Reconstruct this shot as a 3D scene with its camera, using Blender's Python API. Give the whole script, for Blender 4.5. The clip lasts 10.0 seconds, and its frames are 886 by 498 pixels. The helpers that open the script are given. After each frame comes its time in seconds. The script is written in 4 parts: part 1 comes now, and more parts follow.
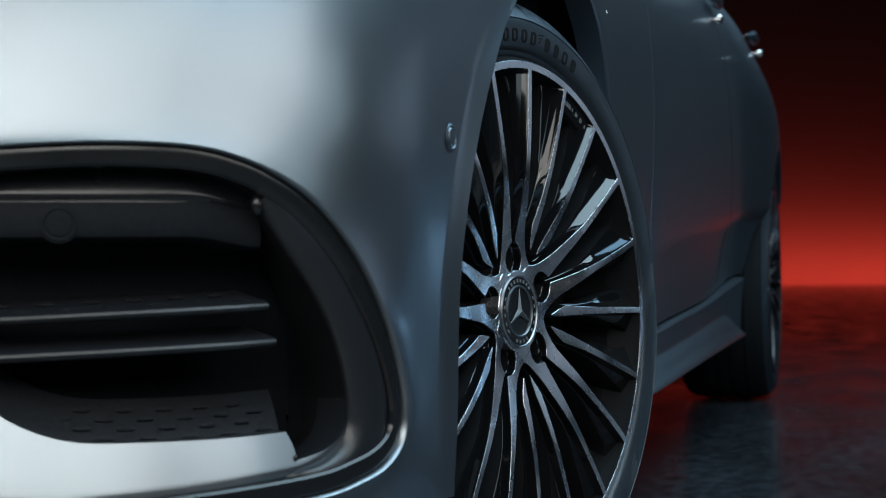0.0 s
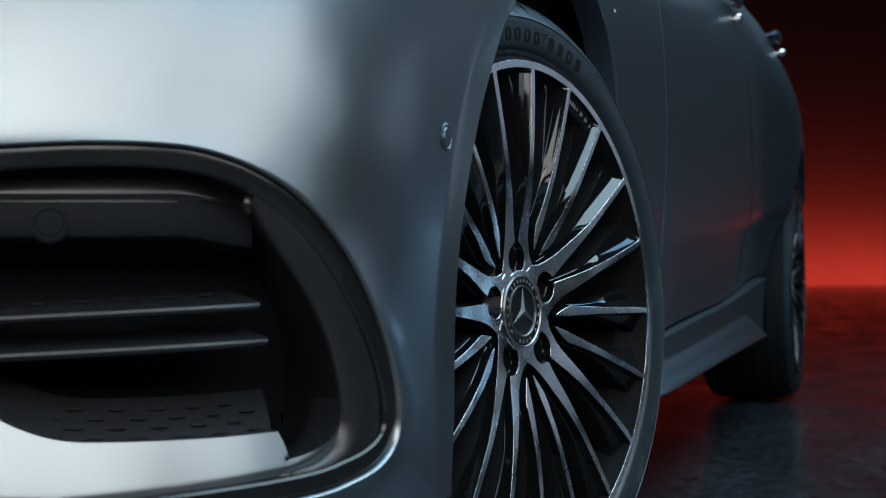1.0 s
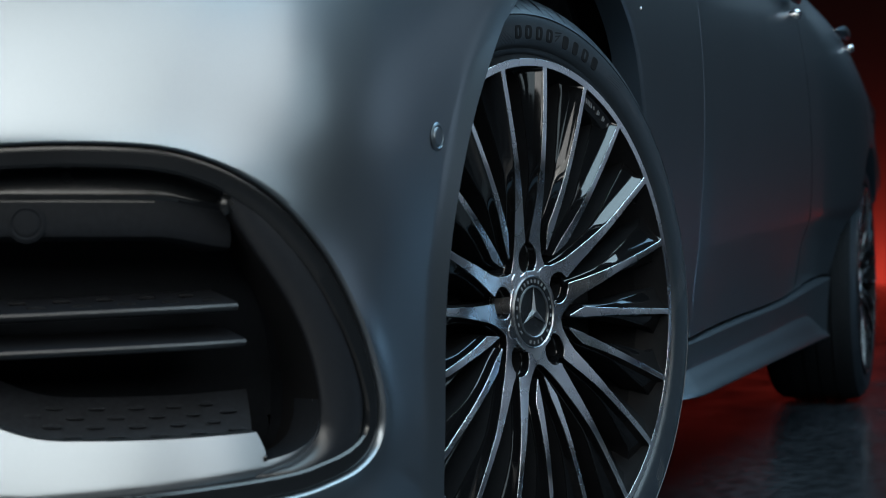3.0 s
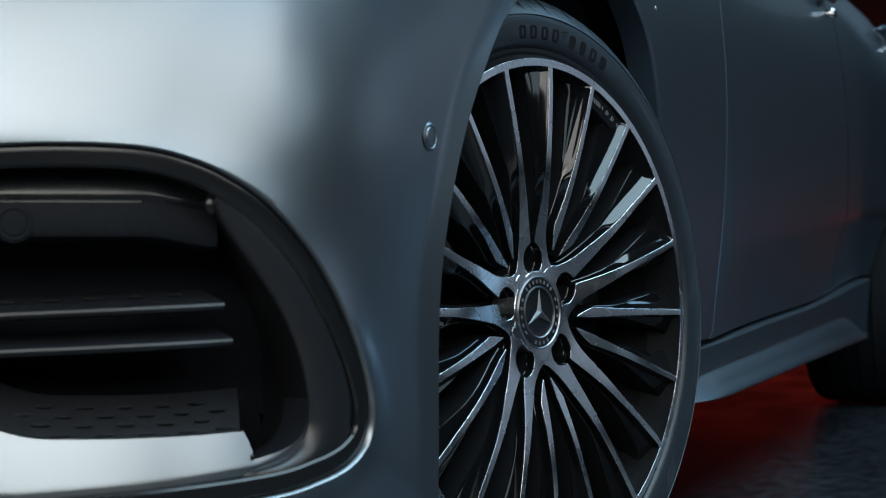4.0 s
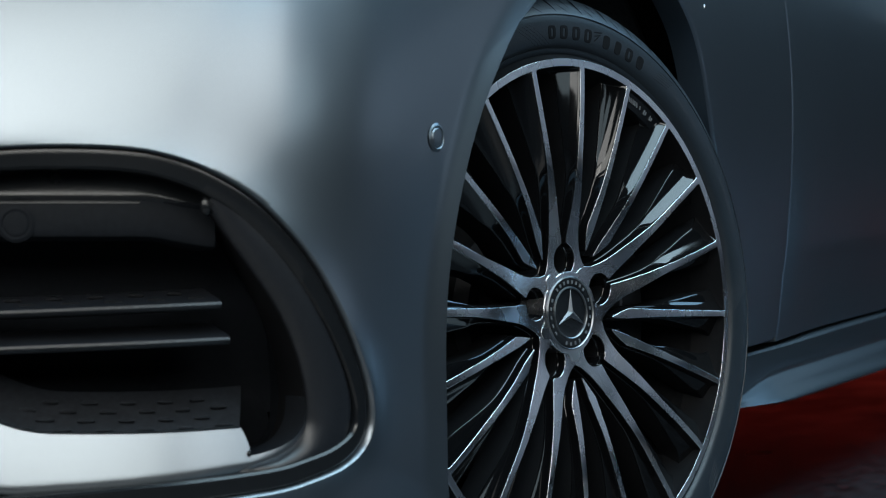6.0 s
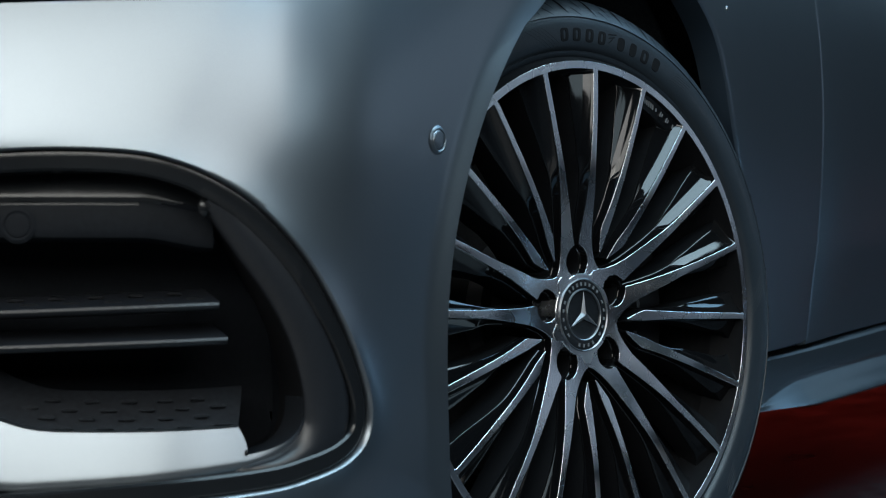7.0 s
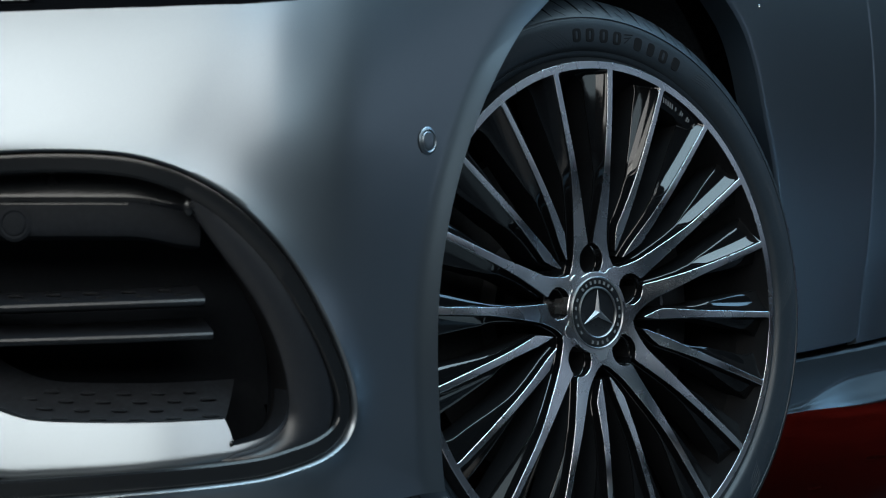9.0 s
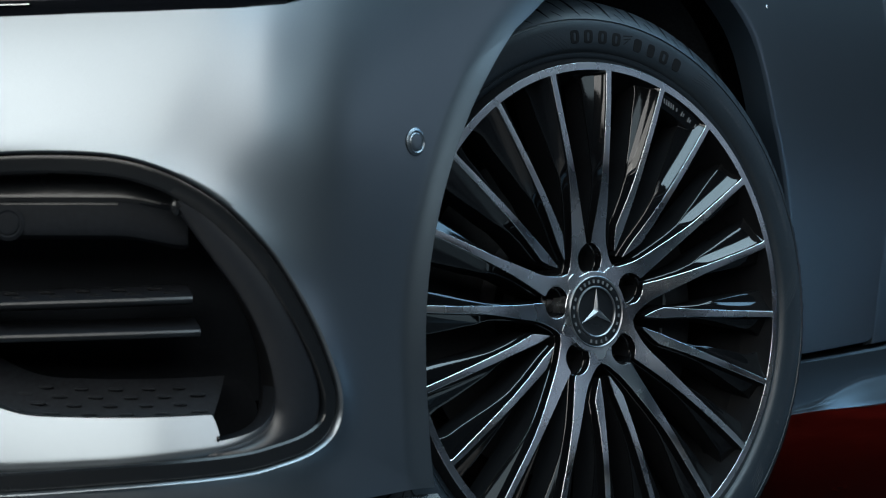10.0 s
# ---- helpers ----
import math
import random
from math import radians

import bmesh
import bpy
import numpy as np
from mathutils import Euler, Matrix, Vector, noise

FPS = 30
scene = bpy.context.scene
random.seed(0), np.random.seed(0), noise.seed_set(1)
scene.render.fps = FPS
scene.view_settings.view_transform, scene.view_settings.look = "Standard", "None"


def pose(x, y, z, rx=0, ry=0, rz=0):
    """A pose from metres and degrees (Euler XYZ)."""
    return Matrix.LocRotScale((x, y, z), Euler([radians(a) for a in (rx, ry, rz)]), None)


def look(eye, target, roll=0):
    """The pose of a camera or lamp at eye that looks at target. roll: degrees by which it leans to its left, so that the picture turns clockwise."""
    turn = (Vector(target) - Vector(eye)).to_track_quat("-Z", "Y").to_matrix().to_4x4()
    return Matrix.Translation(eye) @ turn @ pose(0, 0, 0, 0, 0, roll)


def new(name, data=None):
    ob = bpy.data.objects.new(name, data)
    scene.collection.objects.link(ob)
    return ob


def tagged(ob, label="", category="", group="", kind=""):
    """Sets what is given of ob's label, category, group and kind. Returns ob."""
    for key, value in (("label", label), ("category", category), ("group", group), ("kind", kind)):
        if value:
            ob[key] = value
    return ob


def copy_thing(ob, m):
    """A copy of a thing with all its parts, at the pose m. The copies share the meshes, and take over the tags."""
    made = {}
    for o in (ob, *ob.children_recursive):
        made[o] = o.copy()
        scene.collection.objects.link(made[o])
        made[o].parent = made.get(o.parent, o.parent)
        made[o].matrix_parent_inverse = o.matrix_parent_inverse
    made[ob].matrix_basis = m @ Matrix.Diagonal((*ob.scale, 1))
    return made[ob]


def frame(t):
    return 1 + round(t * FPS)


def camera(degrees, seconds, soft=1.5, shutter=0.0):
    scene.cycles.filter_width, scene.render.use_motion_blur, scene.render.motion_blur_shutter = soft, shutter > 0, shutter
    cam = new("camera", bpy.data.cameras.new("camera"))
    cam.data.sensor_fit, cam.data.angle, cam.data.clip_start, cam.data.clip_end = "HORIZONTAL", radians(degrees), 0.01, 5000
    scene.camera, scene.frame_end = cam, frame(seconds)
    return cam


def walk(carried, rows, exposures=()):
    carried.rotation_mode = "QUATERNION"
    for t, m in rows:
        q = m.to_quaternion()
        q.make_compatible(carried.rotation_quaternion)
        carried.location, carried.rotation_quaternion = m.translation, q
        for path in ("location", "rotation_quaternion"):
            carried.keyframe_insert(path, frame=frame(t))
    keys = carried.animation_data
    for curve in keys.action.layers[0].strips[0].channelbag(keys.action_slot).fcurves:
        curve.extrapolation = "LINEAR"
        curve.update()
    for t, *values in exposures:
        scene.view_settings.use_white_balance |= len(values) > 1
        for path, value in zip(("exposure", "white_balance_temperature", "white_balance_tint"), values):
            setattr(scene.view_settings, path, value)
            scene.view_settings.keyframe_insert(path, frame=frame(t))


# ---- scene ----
cam = camera(31.3, 10.0, soft=1.1)
cam.data.dof.use_dof, cam.data.dof.focus_distance, cam.data.dof.aperture_fstop = True, 1.74, 10.0
PATH = [
    (0, (0.363, -1.678, 0.4), (-0.171, 0.25, 0.423), -0.5),
    (0.5, (0.376, -1.672, 0.4), (-0.174, 0.251, 0.423), -0.5),
    (1, (0.393, -1.667, 0.399), (-0.18, 0.249, 0.423), -0.5),
    (1.5, (0.409, -1.659, 0.4), (-0.186, 0.25, 0.423), -0.4),
    (2, (0.43, -1.651, 0.401), (-0.194, 0.249, 0.423), -0.3),
    (2.5, (0.451, -1.641, 0.402), (-0.202, 0.249, 0.423), -0.3),
    (4, (0.526, -1.61, 0.401), (-0.225, 0.243, 0.423), -0.2),
    (4.5, (0.553, -1.601, 0.4), (-0.235, 0.237, 0.423), -0.2),
    (5, (0.578, -1.59, 0.401), (-0.249, 0.23, 0.423), -0.1),
    (5.5, (0.603, -1.581, 0.4), (-0.262, 0.222, 0.423), -0.1),
    (6, (0.631, -1.57, 0.399), (-0.276, 0.212, 0.424), -0.1),
    (7.5, (0.715, -1.54, 0.399), (-0.303, 0.182, 0.424), 0.1),
    (8, (0.748, -1.529, 0.401), (-0.308, 0.169, 0.423), 0.1),
    (8.5, (0.777, -1.519, 0.399), (-0.313, 0.158, 0.423), 0.1),
    (9, (0.811, -1.508, 0.4), (-0.316, 0.145, 0.423), 0.2),
    (9.5, (0.842, -1.498, 0.4), (-0.315, 0.134, 0.423), 0.2),
    (10, (0.877, -1.487, 0.4), (-0.312, 0.121, 0.422), 0.3),
]
walk(cam, [(t, look(eye, target, roll)) for t, eye, target, roll in PATH])

# ---- light ----
world = bpy.data.worlds.new("studio")
scene.world = world
world.use_nodes = True
world.node_tree.nodes["Background"].inputs[0].default_value = (0.35, 0.55, 0.8, 1)
world.node_tree.nodes["Background"].inputs[1].default_value = 0.02
scene.view_settings.exposure = 0.0


def lamp(name, eye, target, size_x, size_y, watts, colour, spread=180):
    data = bpy.data.lights.new(name, "AREA")
    data.shape, data.size, data.size_y, data.energy, data.color = "RECTANGLE", size_x, size_y, watts, colour
    data.spread = radians(spread)
    ob = new(name, data)
    ob.matrix_world = look(eye, target)
    return ob


lamp("softbox_front", (-0.36, -2.56, 1.19), (-0.24, -0.57, 0.54), 3.4, 0.70, 19.6, (0.985, 0.995, 0.95))
lamp("softbox_high", (0.10, -2.24, 1.76), (-0.12, -0.57, 0.54), 2.3, 0.86, 12.4, (0.98, 0.995, 0.955))
lamp("softbox_edge", (1.36, -1.46, 1.22), (-0.08, -0.57, 0.54), 0.92, 0.86, 5.1, (0.97, 0.985, 0.97))
lamp("softbox_tail", (2.06, -0.84, 1.08), (-0.08, -0.57, 0.54), 1.0, 0.6, 1.7, (0.70, 0.90, 1.0))
lamp("softbox_top", (1.55, -0.15, 3.65), (0.1, 0.0, 0.4), 4.2, 2.4, 125, (0.58, 0.84, 1.0))
lamp("panel_side", (4.35, 3.35, 1.34), (0.0, 0.0, 0.45), 3.3, 1.1, 4.3, (0.62, 0.79, 1.0))
lamp("kicker", (2.1, 3.5, 3.6), (0.0, 0.0, 0.6), 2.0, 1.2, 22, (0.34, 0.67, 1.0))
lamp("strip_rear", (2.7, 4.9, 0.21), (0.0, 0.0, 0.36), 0.8, 0.36, 0.20, (0.30, 0.62, 1.0))
lamp("strip_low", (1.81, 3.18, 0.257), (0.0, -0.39, 0.39), 0.32, 0.22, 0.52, (0.36, 0.67, 1.0))
lamp("strip_high", (1.9, 5.6, 2.6), (0.0, 1.2, 0.25), 0.9, 0.6, 1.3, (0.45, 0.74, 1.0))
lamp("rear_lamp", (0.6, 8.5, 2.8), (0.0, 1.0, 0.3), 1.0, 1.0, 0.8, (0.50, 0.77, 1.0))
lamp("red_wash", (-5.7, 27.9, 0.06), (-5.7, 29.0, 0.10), 16.6, 0.10, 170, (1.0, 0.065, 0.04))

# ---- materials ----


def material(name, colour, rough=0.5, metal=0.0, coat=0.0, grain=0.0, grain_size=200.0, bump=0.0, bump_size=400.0, stain=0.0, stain_size=6.0, rough_vary=0.0, stretch=(1, 1, 1), specular=0.5):
    """A surface with grain and stains in its colour, uneven gloss and fine relief."""
    m = bpy.data.materials.new(name)
    m.use_nodes = True
    nodes, links = m.node_tree.nodes, m.node_tree.links
    b = nodes["Principled BSDF"]
    b.inputs["Base Color"].default_value = (*colour, 1)
    b.inputs["Roughness"].default_value, b.inputs["Metallic"].default_value = rough, metal
    b.inputs["Coat Weight"].default_value, b.inputs["Coat Roughness"].default_value = coat, 0.10
    b.inputs["Specular IOR Level"].default_value = specular
    where = nodes.new("ShaderNodeTexCoord")
    scale = nodes.new("ShaderNodeMapping")
    scale.inputs["Scale"].default_value = stretch
    links.new(where.outputs["Object"], scale.inputs["Vector"])

    def noise_at(size, detail=3.0):
        n = nodes.new("ShaderNodeTexNoise")
        n.inputs["Scale"].default_value, n.inputs["Detail"].default_value = size, detail
        links.new(scale.outputs["Vector"], n.inputs["Vector"])
        return n.outputs["Fac"]

    def spread(fac, low, high):
        r = nodes.new("ShaderNodeMapRange")
        r.inputs["From Min"].default_value, r.inputs["From Max"].default_value = 0.3, 0.7
        r.inputs["To Min"].default_value, r.inputs["To Max"].default_value = low, high
        links.new(fac, r.inputs["Value"])
        return r.outputs["Result"]

    if grain or stain:
        mul = nodes.new("ShaderNodeMath")
        mul.operation = "MULTIPLY"
        links.new(spread(noise_at(grain_size), 1 - grain, 1 + grain), mul.inputs[0])
        links.new(spread(noise_at(stain_size, 5.0), 1 - stain, 1 + stain), mul.inputs[1])
        mix = nodes.new("ShaderNodeVectorMath")
        mix.operation = "SCALE"
        mix.inputs[0].default_value = colour
        links.new(mul.outputs[0], mix.inputs["Scale"])
        links.new(mix.outputs["Vector"], b.inputs["Base Color"])
    if rough_vary:
        links.new(spread(noise_at(stain_size * 1.7, 6.0), max(0.02, rough - rough_vary), rough + rough_vary), b.inputs["Roughness"])
    if bump:
        k = nodes.new("ShaderNodeBump")
        k.inputs["Strength"].default_value, k.inputs["Distance"].default_value = bump, 0.002
        links.new(noise_at(bump_size), k.inputs["Height"])
        links.new(k.outputs["Normal"], b.inputs["Normal"])
    return m


PAINT = material("satin_grey_paint", (0.355, 0.400, 0.440), 0.36, 1.0, coat=0.25, grain=0.05, grain_size=2200, stain=0.02, stain_size=5, bump=0.01, bump_size=1500)
GLOSS_BLACK = material("gloss_black_plastic", (0.013, 0.015, 0.0175), 0.25, 0.0, grain=0.1, stain=0.1, rough_vary=0.05, specular=0.75)
FIN_BLACK = material("satin_dark_fin", (0.0155, 0.018, 0.023), 0.36, 0.0, grain=0.12, stain=0.1, bump=0.05, bump_size=1200, specular=0.85)
MATT_BLACK = material("matt_black_liner", (0.036, 0.039, 0.043), 0.85, 0.0, grain=0.3, bump=0.3, bump_size=300, specular=0.1)
GRILLE_BLACK = material("matt_black_grille", (0.023, 0.026, 0.031), 0.5, 0.0, grain=0.2, bump=0.1, bump_size=900, specular=0.25)
WHEEL_BLACK = material("gloss_black_wheel_paint", (0.007, 0.0072, 0.008), 0.06, 0.0, grain=0.1, specular=1.0)
# Dulled black for deep faces, so that they read as shade without reflections.
RECESS_SHADE = material("dull_black_recess_shade", (0.012, 0.0125, 0.014), 0.45, 0.0, grain=0.1, specular=0.14)
INNER_BLACK = material("deep_black_intake_plastic", (0.013, 0.0155, 0.0195), 0.6, 0.0, grain=0.1, bump=0.05, bump_size=900, specular=0.10)
BARREL_BLACK = material("dull_black_barrel_paint", (0.015, 0.016, 0.018), 0.6, 0.0, grain=0.2, stain=0.2, specular=0.08)
MACHINED = material("machined_aluminium", (0.92, 0.93, 0.97), 0.27, 1.0, grain=0.03, grain_size=900, stain=0.10, stain_size=12, rough_vary=0.04)
for name, value in (("Anisotropic", 0.8), ("Anisotropic Rotation", 0.25)):
    MACHINED.node_tree.nodes["Principled BSDF"].inputs[name].default_value = value
tangent = MACHINED.node_tree.nodes.new("ShaderNodeTangent")
tangent.direction_type, tangent.axis = "RADIAL", "X"
MACHINED.node_tree.links.new(tangent.outputs["Tangent"], MACHINED.node_tree.nodes["Principled BSDF"].inputs["Tangent"])
CAP_METAL = material("brushed_metal", (0.52, 0.53, 0.55), 0.30, 1.0, grain=0.06, grain_size=600)
RUBBER = material("tyre_rubber", (0.022, 0.031, 0.041), 0.38, 0.0, specular=1.0, grain=0.15, grain_size=500, bump=0.16, bump_size=700, stain=0.12, stain_size=14)
# Lighter rubber for raised lines: the light they catch is in the colour.
LIT_RELIEF = material("lit_relief_rubber", (0.050, 0.058, 0.068), 0.45, 0.0, grain=0.2, grain_size=500, specular=0.8)
RUBBER_MARK = material("moulded_rubber_mark", (0.010, 0.0105, 0.012), 0.6, 0.0, grain=0.1, specular=0.25)
# Darker, duller copy of the tyre rubber, with the tread's shade in its colour.
SHADED_TREAD = material("shaded_tread_rubber", (0.020, 0.022, 0.025), 0.75, 0.0, grain=0.3, grain_size=300, bump=0.3, bump_size=500, specular=0.12)
# Near-black for strips that stand for the shade inside the tyre's grooves.
GROOVE_SHADE = material("groove_shade_black", (0.005, 0.005, 0.006), 0.8, 0.0, grain=0.2, specular=0.05)
CHROME = material("chrome", (0.75, 0.77, 0.8), 0.10, 1.0, grain=0.03)
IRON = material("brake_iron", (0.06, 0.06, 0.062), 0.45, 0.6, grain=0.1, grain_size=300, stain=0.2, stain_size=20)
CALIPER = material("caliper_paint", (0.05, 0.052, 0.056), 0.35, 0.2, grain=0.1)
DIM_MARK = material("dim_mark", (0.26, 0.27, 0.28), 0.4, 0.3, grain=0.1)
PALE_MARK = material("pale_mark", (0.35, 0.36, 0.38), 0.4, 0.3, grain=0.1)
GLASS_DARK = material("dark_glass", (0.006, 0.007, 0.009), 0.04, 0.0, coat=0.3, grain=0.05)
FLOOR = material("wet_dark_concrete", (0.036, 0.040, 0.046), 0.22, 0.0, grain=0.5, grain_size=30, stain=0.45, stain_size=2.4, bump=0.3, bump_size=34, rough_vary=0.07, stretch=(1.25, 0.5, 1))
DARK_WALL = material("dark_wall_paint", (0.050, 0.062, 0.075), 0.9, 0.0, grain=0.1, grain_size=20, stain=0.1, stain_size=0.6)
WALL = material("backdrop_paint", (0.30, 0.29, 0.285), 0.9, 0.0, grain=0.04, grain_size=30, stain=0.05, stain_size=0.6)

# ---- helpers for meshes ----


def part(name, bm, materials, parent=None, label="", sharp=38):
    """Links a bmesh as one mesh object under a thing or a part."""
    bmesh.ops.recalc_face_normals(bm, faces=bm.faces)
    limit = radians(sharp)
    for f in bm.faces:
        f.smooth = True
    for e in bm.edges:
        if len(e.link_faces) == 2 and e.calc_face_angle(0.0) > limit:
            e.smooth = False
    mesh = bpy.data.meshes.new(name)
    bm.to_mesh(mesh)
    bm.free()
    for m in materials if isinstance(materials, (list, tuple)) else [materials]:
        mesh.materials.append(m)
    ob = new(name, mesh)
    ob.parent = parent
    return tagged(ob, label)


def again(ob, parent, m):
    """One more object on the same mesh, placed by m under parent."""
    o = new(ob.name.split(".")[0], ob.data)
    o.parent, o.matrix_basis = parent, m
    for key in ob.keys():
        o[key] = ob[key]
    return o


def sheet(bm, rows, closed=False, mat=0):
    """Quads between rows of points; closed joins each row's ends."""
    rings = [[bm.verts.new(p) for p in row] for row in rows]
    for a, b in zip(rings, rings[1:]):
        n = len(a)
        for i in range(n if closed else n - 1):
            j = (i + 1) % n
            f = bm.faces.new((a[i], a[j], b[j], b[i]))
            f.material_index = mat
    return rings


def cap(bm, ring, mat=0):
    f = bm.faces.new(ring)
    f.material_index = mat


def lathe(bm, profile, steps=96, mat=0, closed=False):
    """Turns (radius, x) points round the x axis."""
    rows = []
    for r, x in profile:
        rows.append([(x, r * math.sin(2 * math.pi * i / steps), r * math.cos(2 * math.pi * i / steps)) for i in range(steps)])
    if closed:
        rows.append(rows[0])
    sheet(bm, rows, True, mat)
    bmesh.ops.remove_doubles(bm, verts=bm.verts, dist=1e-6)


def block(bm, m, sx, sy, sz, bevel=0.0, mat=0):
    """A bevelled block of that size, placed by m."""
    made = bmesh.ops.create_cube(bm, size=1.0, matrix=m @ Matrix.Diagonal((sx, sy, sz, 1)))
    if bevel:
        edges = {e for v in made["verts"] for e in v.link_edges}
        bmesh.ops.bevel(bm, geom=list(edges), offset=bevel, segments=2, affect="EDGES", profile=0.5)


def closed_curve(points, n):
    """n points on a smooth closed curve through the given ones."""
    k, out = len(points), []
    p = [Vector(q).to_2d() for q in points]
    for i in range(n):
        u = i * k / n
        j, f = int(u), u - int(u)
        a, b, c, d = (p[(j + o) % k] for o in (-1, 0, 1, 2))
        out.append(0.5 * (2 * b + (c - a) * f + (2 * a - 5 * b + 4 * c - d) * f * f + (3 * b - a - 3 * c + d) * f**3))
    return out


def open_curve(points, n):
    """n points on a smooth curve through the given ones, with even steps of its parameter."""
    dims = len(points[0])
    u = [0.0]
    for a, b in zip(points, points[1:]):
        u.append(u[-1] + math.dist(a, b))
    curves = [spline(u, [p[d] for p in points]) for d in range(dims)]
    return [tuple(c(u[-1] * i / (n - 1)) for c in curves) for i in range(n)]


def spline(xs, ys):
    """A natural cubic curve through the given values, as a function."""
    xs, ys = np.array(xs, float), np.array(ys, float)
    n, h = len(xs), np.diff(xs)
    a, b = np.eye(n), np.zeros(n)
    for i in range(1, n - 1):
        a[i, i - 1:i + 2] = h[i - 1], 2 * (h[i - 1] + h[i]), h[i]
        b[i] = 6 * ((ys[i + 1] - ys[i]) / h[i] - (ys[i] - ys[i - 1]) / h[i - 1])
    m = np.linalg.solve(a, b)

    def at(x):
        i = int(np.clip(np.searchsorted(xs, x) - 1, 0, n - 2))
        d, p, q = h[i], xs[i + 1] - x, x - xs[i]
        if x < xs[0]:
            return ys[0] + (x - xs[0]) * ((ys[1] - ys[0]) / h[0] - h[0] * m[1] / 6)
        if x > xs[-1]:
            return ys[-1] + (x - xs[-1]) * ((ys[-1] - ys[-2]) / h[-1] + h[-1] * m[-2] / 6)
        return float((m[i] * p**3 + m[i + 1] * q**3) / (6 * d) + (ys[i] / d - m[i] * d / 6) * p + (ys[i + 1] / d - m[i + 1] * d / 6) * q)
    return at


def smooth(a, b, x):
    t = min(1.0, max(0.0, (x - a) / (b - a)))
    return t * t * (3 - 2 * t)


AXLE_Z = 0.352          # height of the wheels' centres
REAR_Y = 3.15           # rear axle behind the front one
MIDDLE_X = -0.93        # the car's plane of symmetry
ARCH = (0.055, 0.352, 0.387)  # front wheel arch: y, z, radius

# the bumper's line in plan at 0.4 m height, from the door to the middle of the nose
PLAN = [(0.014, 0.50), (0.013, 0.10), (0.009, -0.10), (0.004, -0.22), (-0.001, -0.30), (-0.0045, -0.37), (-0.0088, -0.4272), (-0.0172, -0.4615),
        (-0.0327, -0.4929), (-0.0549, -0.5261), (-0.0823, -0.5602), (-0.1215, -0.5947), (-0.20, -0.643), (-0.33, -0.70), (-0.55, -0.765), (-0.93, -0.80)]
# the marks along that line by which places on the bumper are named, about a metre from the wheel arch's rear to the corner
ARC = [0.0, 0.4, 0.6, 0.7201, 0.8003, 0.8704, 0.9305, 0.9758, 1.0159, 1.0548, 1.0945, 1.1444, 1.2362, 1.3781, 1.6075, 1.9891]
plan_x, plan_y = spline(ARC, [p[0] for p in PLAN]), spline(ARC, [p[1] for p in PLAN])
S_END = ARC[-1]
side_profile = spline((0.10, 0.2, 0.256, 0.376, 0.5, 0.64, 0.75, 0.85, 0.95, 1.02, 1.1), (-0.035, -0.018, -0.008, 0.0, 0.008, 0.013, 0.010, 0.001, -0.016, -0.032, -0.062))
nose_profile = spline((0.12, 0.2, 0.3, 0.4, 0.46, 0.5, 0.56, 0.62, 0.70, 0.8), (-0.03, -0.012, -0.003, 0.0, 0.0, -0.003, -0.015, -0.033, -0.066, -0.12))


def arch_flare(y, z):
    """How far the lip round the front wheel arch stands out."""
    d = math.hypot(y - ARCH[0], z - ARCH[1]) - ARCH[2]
    return 0.008 * (1 - smooth(-0.011, 0.025, d)) * 1.28 * (1 - 0.8 * smooth(0.57, 0.70, z)) if d < 0.025 and y < 0.3 else 0.0


def skin(s, z, deep=0.0):
    """A point of the bumper's skin: s along the plan line, z height, deep metres under the surface."""
    e = 1e-3
    tx, ty = plan_x(s + e) - plan_x(s - e), plan_y(s + e) - plan_y(s - e)
    k = math.hypot(tx, ty)
    nx, ny = -ty / k, tx / k
    w = smooth(0.68, 1.22, s)
    # above the air intake the corner stands out and turns in one sweep
    o = (1 - w) * side_profile(z) + w * nose_profile(z) - deep + 0.0062 * math.exp(-((s - 1.040) / 0.048) ** 2) * smooth(0.375, 0.585, z)
    x, y = plan_x(s) + nx * o, plan_y(s) + ny * o
    return Vector((x + arch_flare(y, z), y, z))



# ---- room ----
bm = bmesh.new()
sheet(bm, [[(x, y, 0) for x in np.linspace(-22, 22, 23)] for y in np.linspace(-16, 29.0, 23)])
tagged(part("floor", bm, FLOOR), "dark wet polished concrete studio floor", "floor", kind="structure")
for name, label, mat, (x0, x1, y0, y1, z0, z1) in (
        ("wall_back", "studio backdrop washed in red light", WALL, (-22, 22, 29.0, 29.3, 0, 9)), ("wall_left", "dark studio wall", DARK_WALL, (-22.3, -22, -16, 29.3, 0, 9)),
        ("wall_right", "dark studio wall", DARK_WALL, (22, 22.3, -16, 29.3, 0, 9)), ("wall_front", "dark studio wall", DARK_WALL, (-22.3, 22.3, -16.3, -16, 0, 9)),
        ("ceiling", "dark studio ceiling", DARK_WALL, (-22.3, 22.3, -16.3, 29.3, 9.0, 9.2))):
    bm = bmesh.new()
    block(bm, pose((x0 + x1) / 2, (y0 + y1) / 2, (z0 + z1) / 2), x1 - x0, y1 - y0, z1 - z0)
    tagged(part(name, bm, mat), label, "ceiling" if name == "ceiling" else "wall", kind="structure")

# ---- car ----
car = tagged(new("car"), "satin grey metallic saloon car with black alloy wheels", "car")


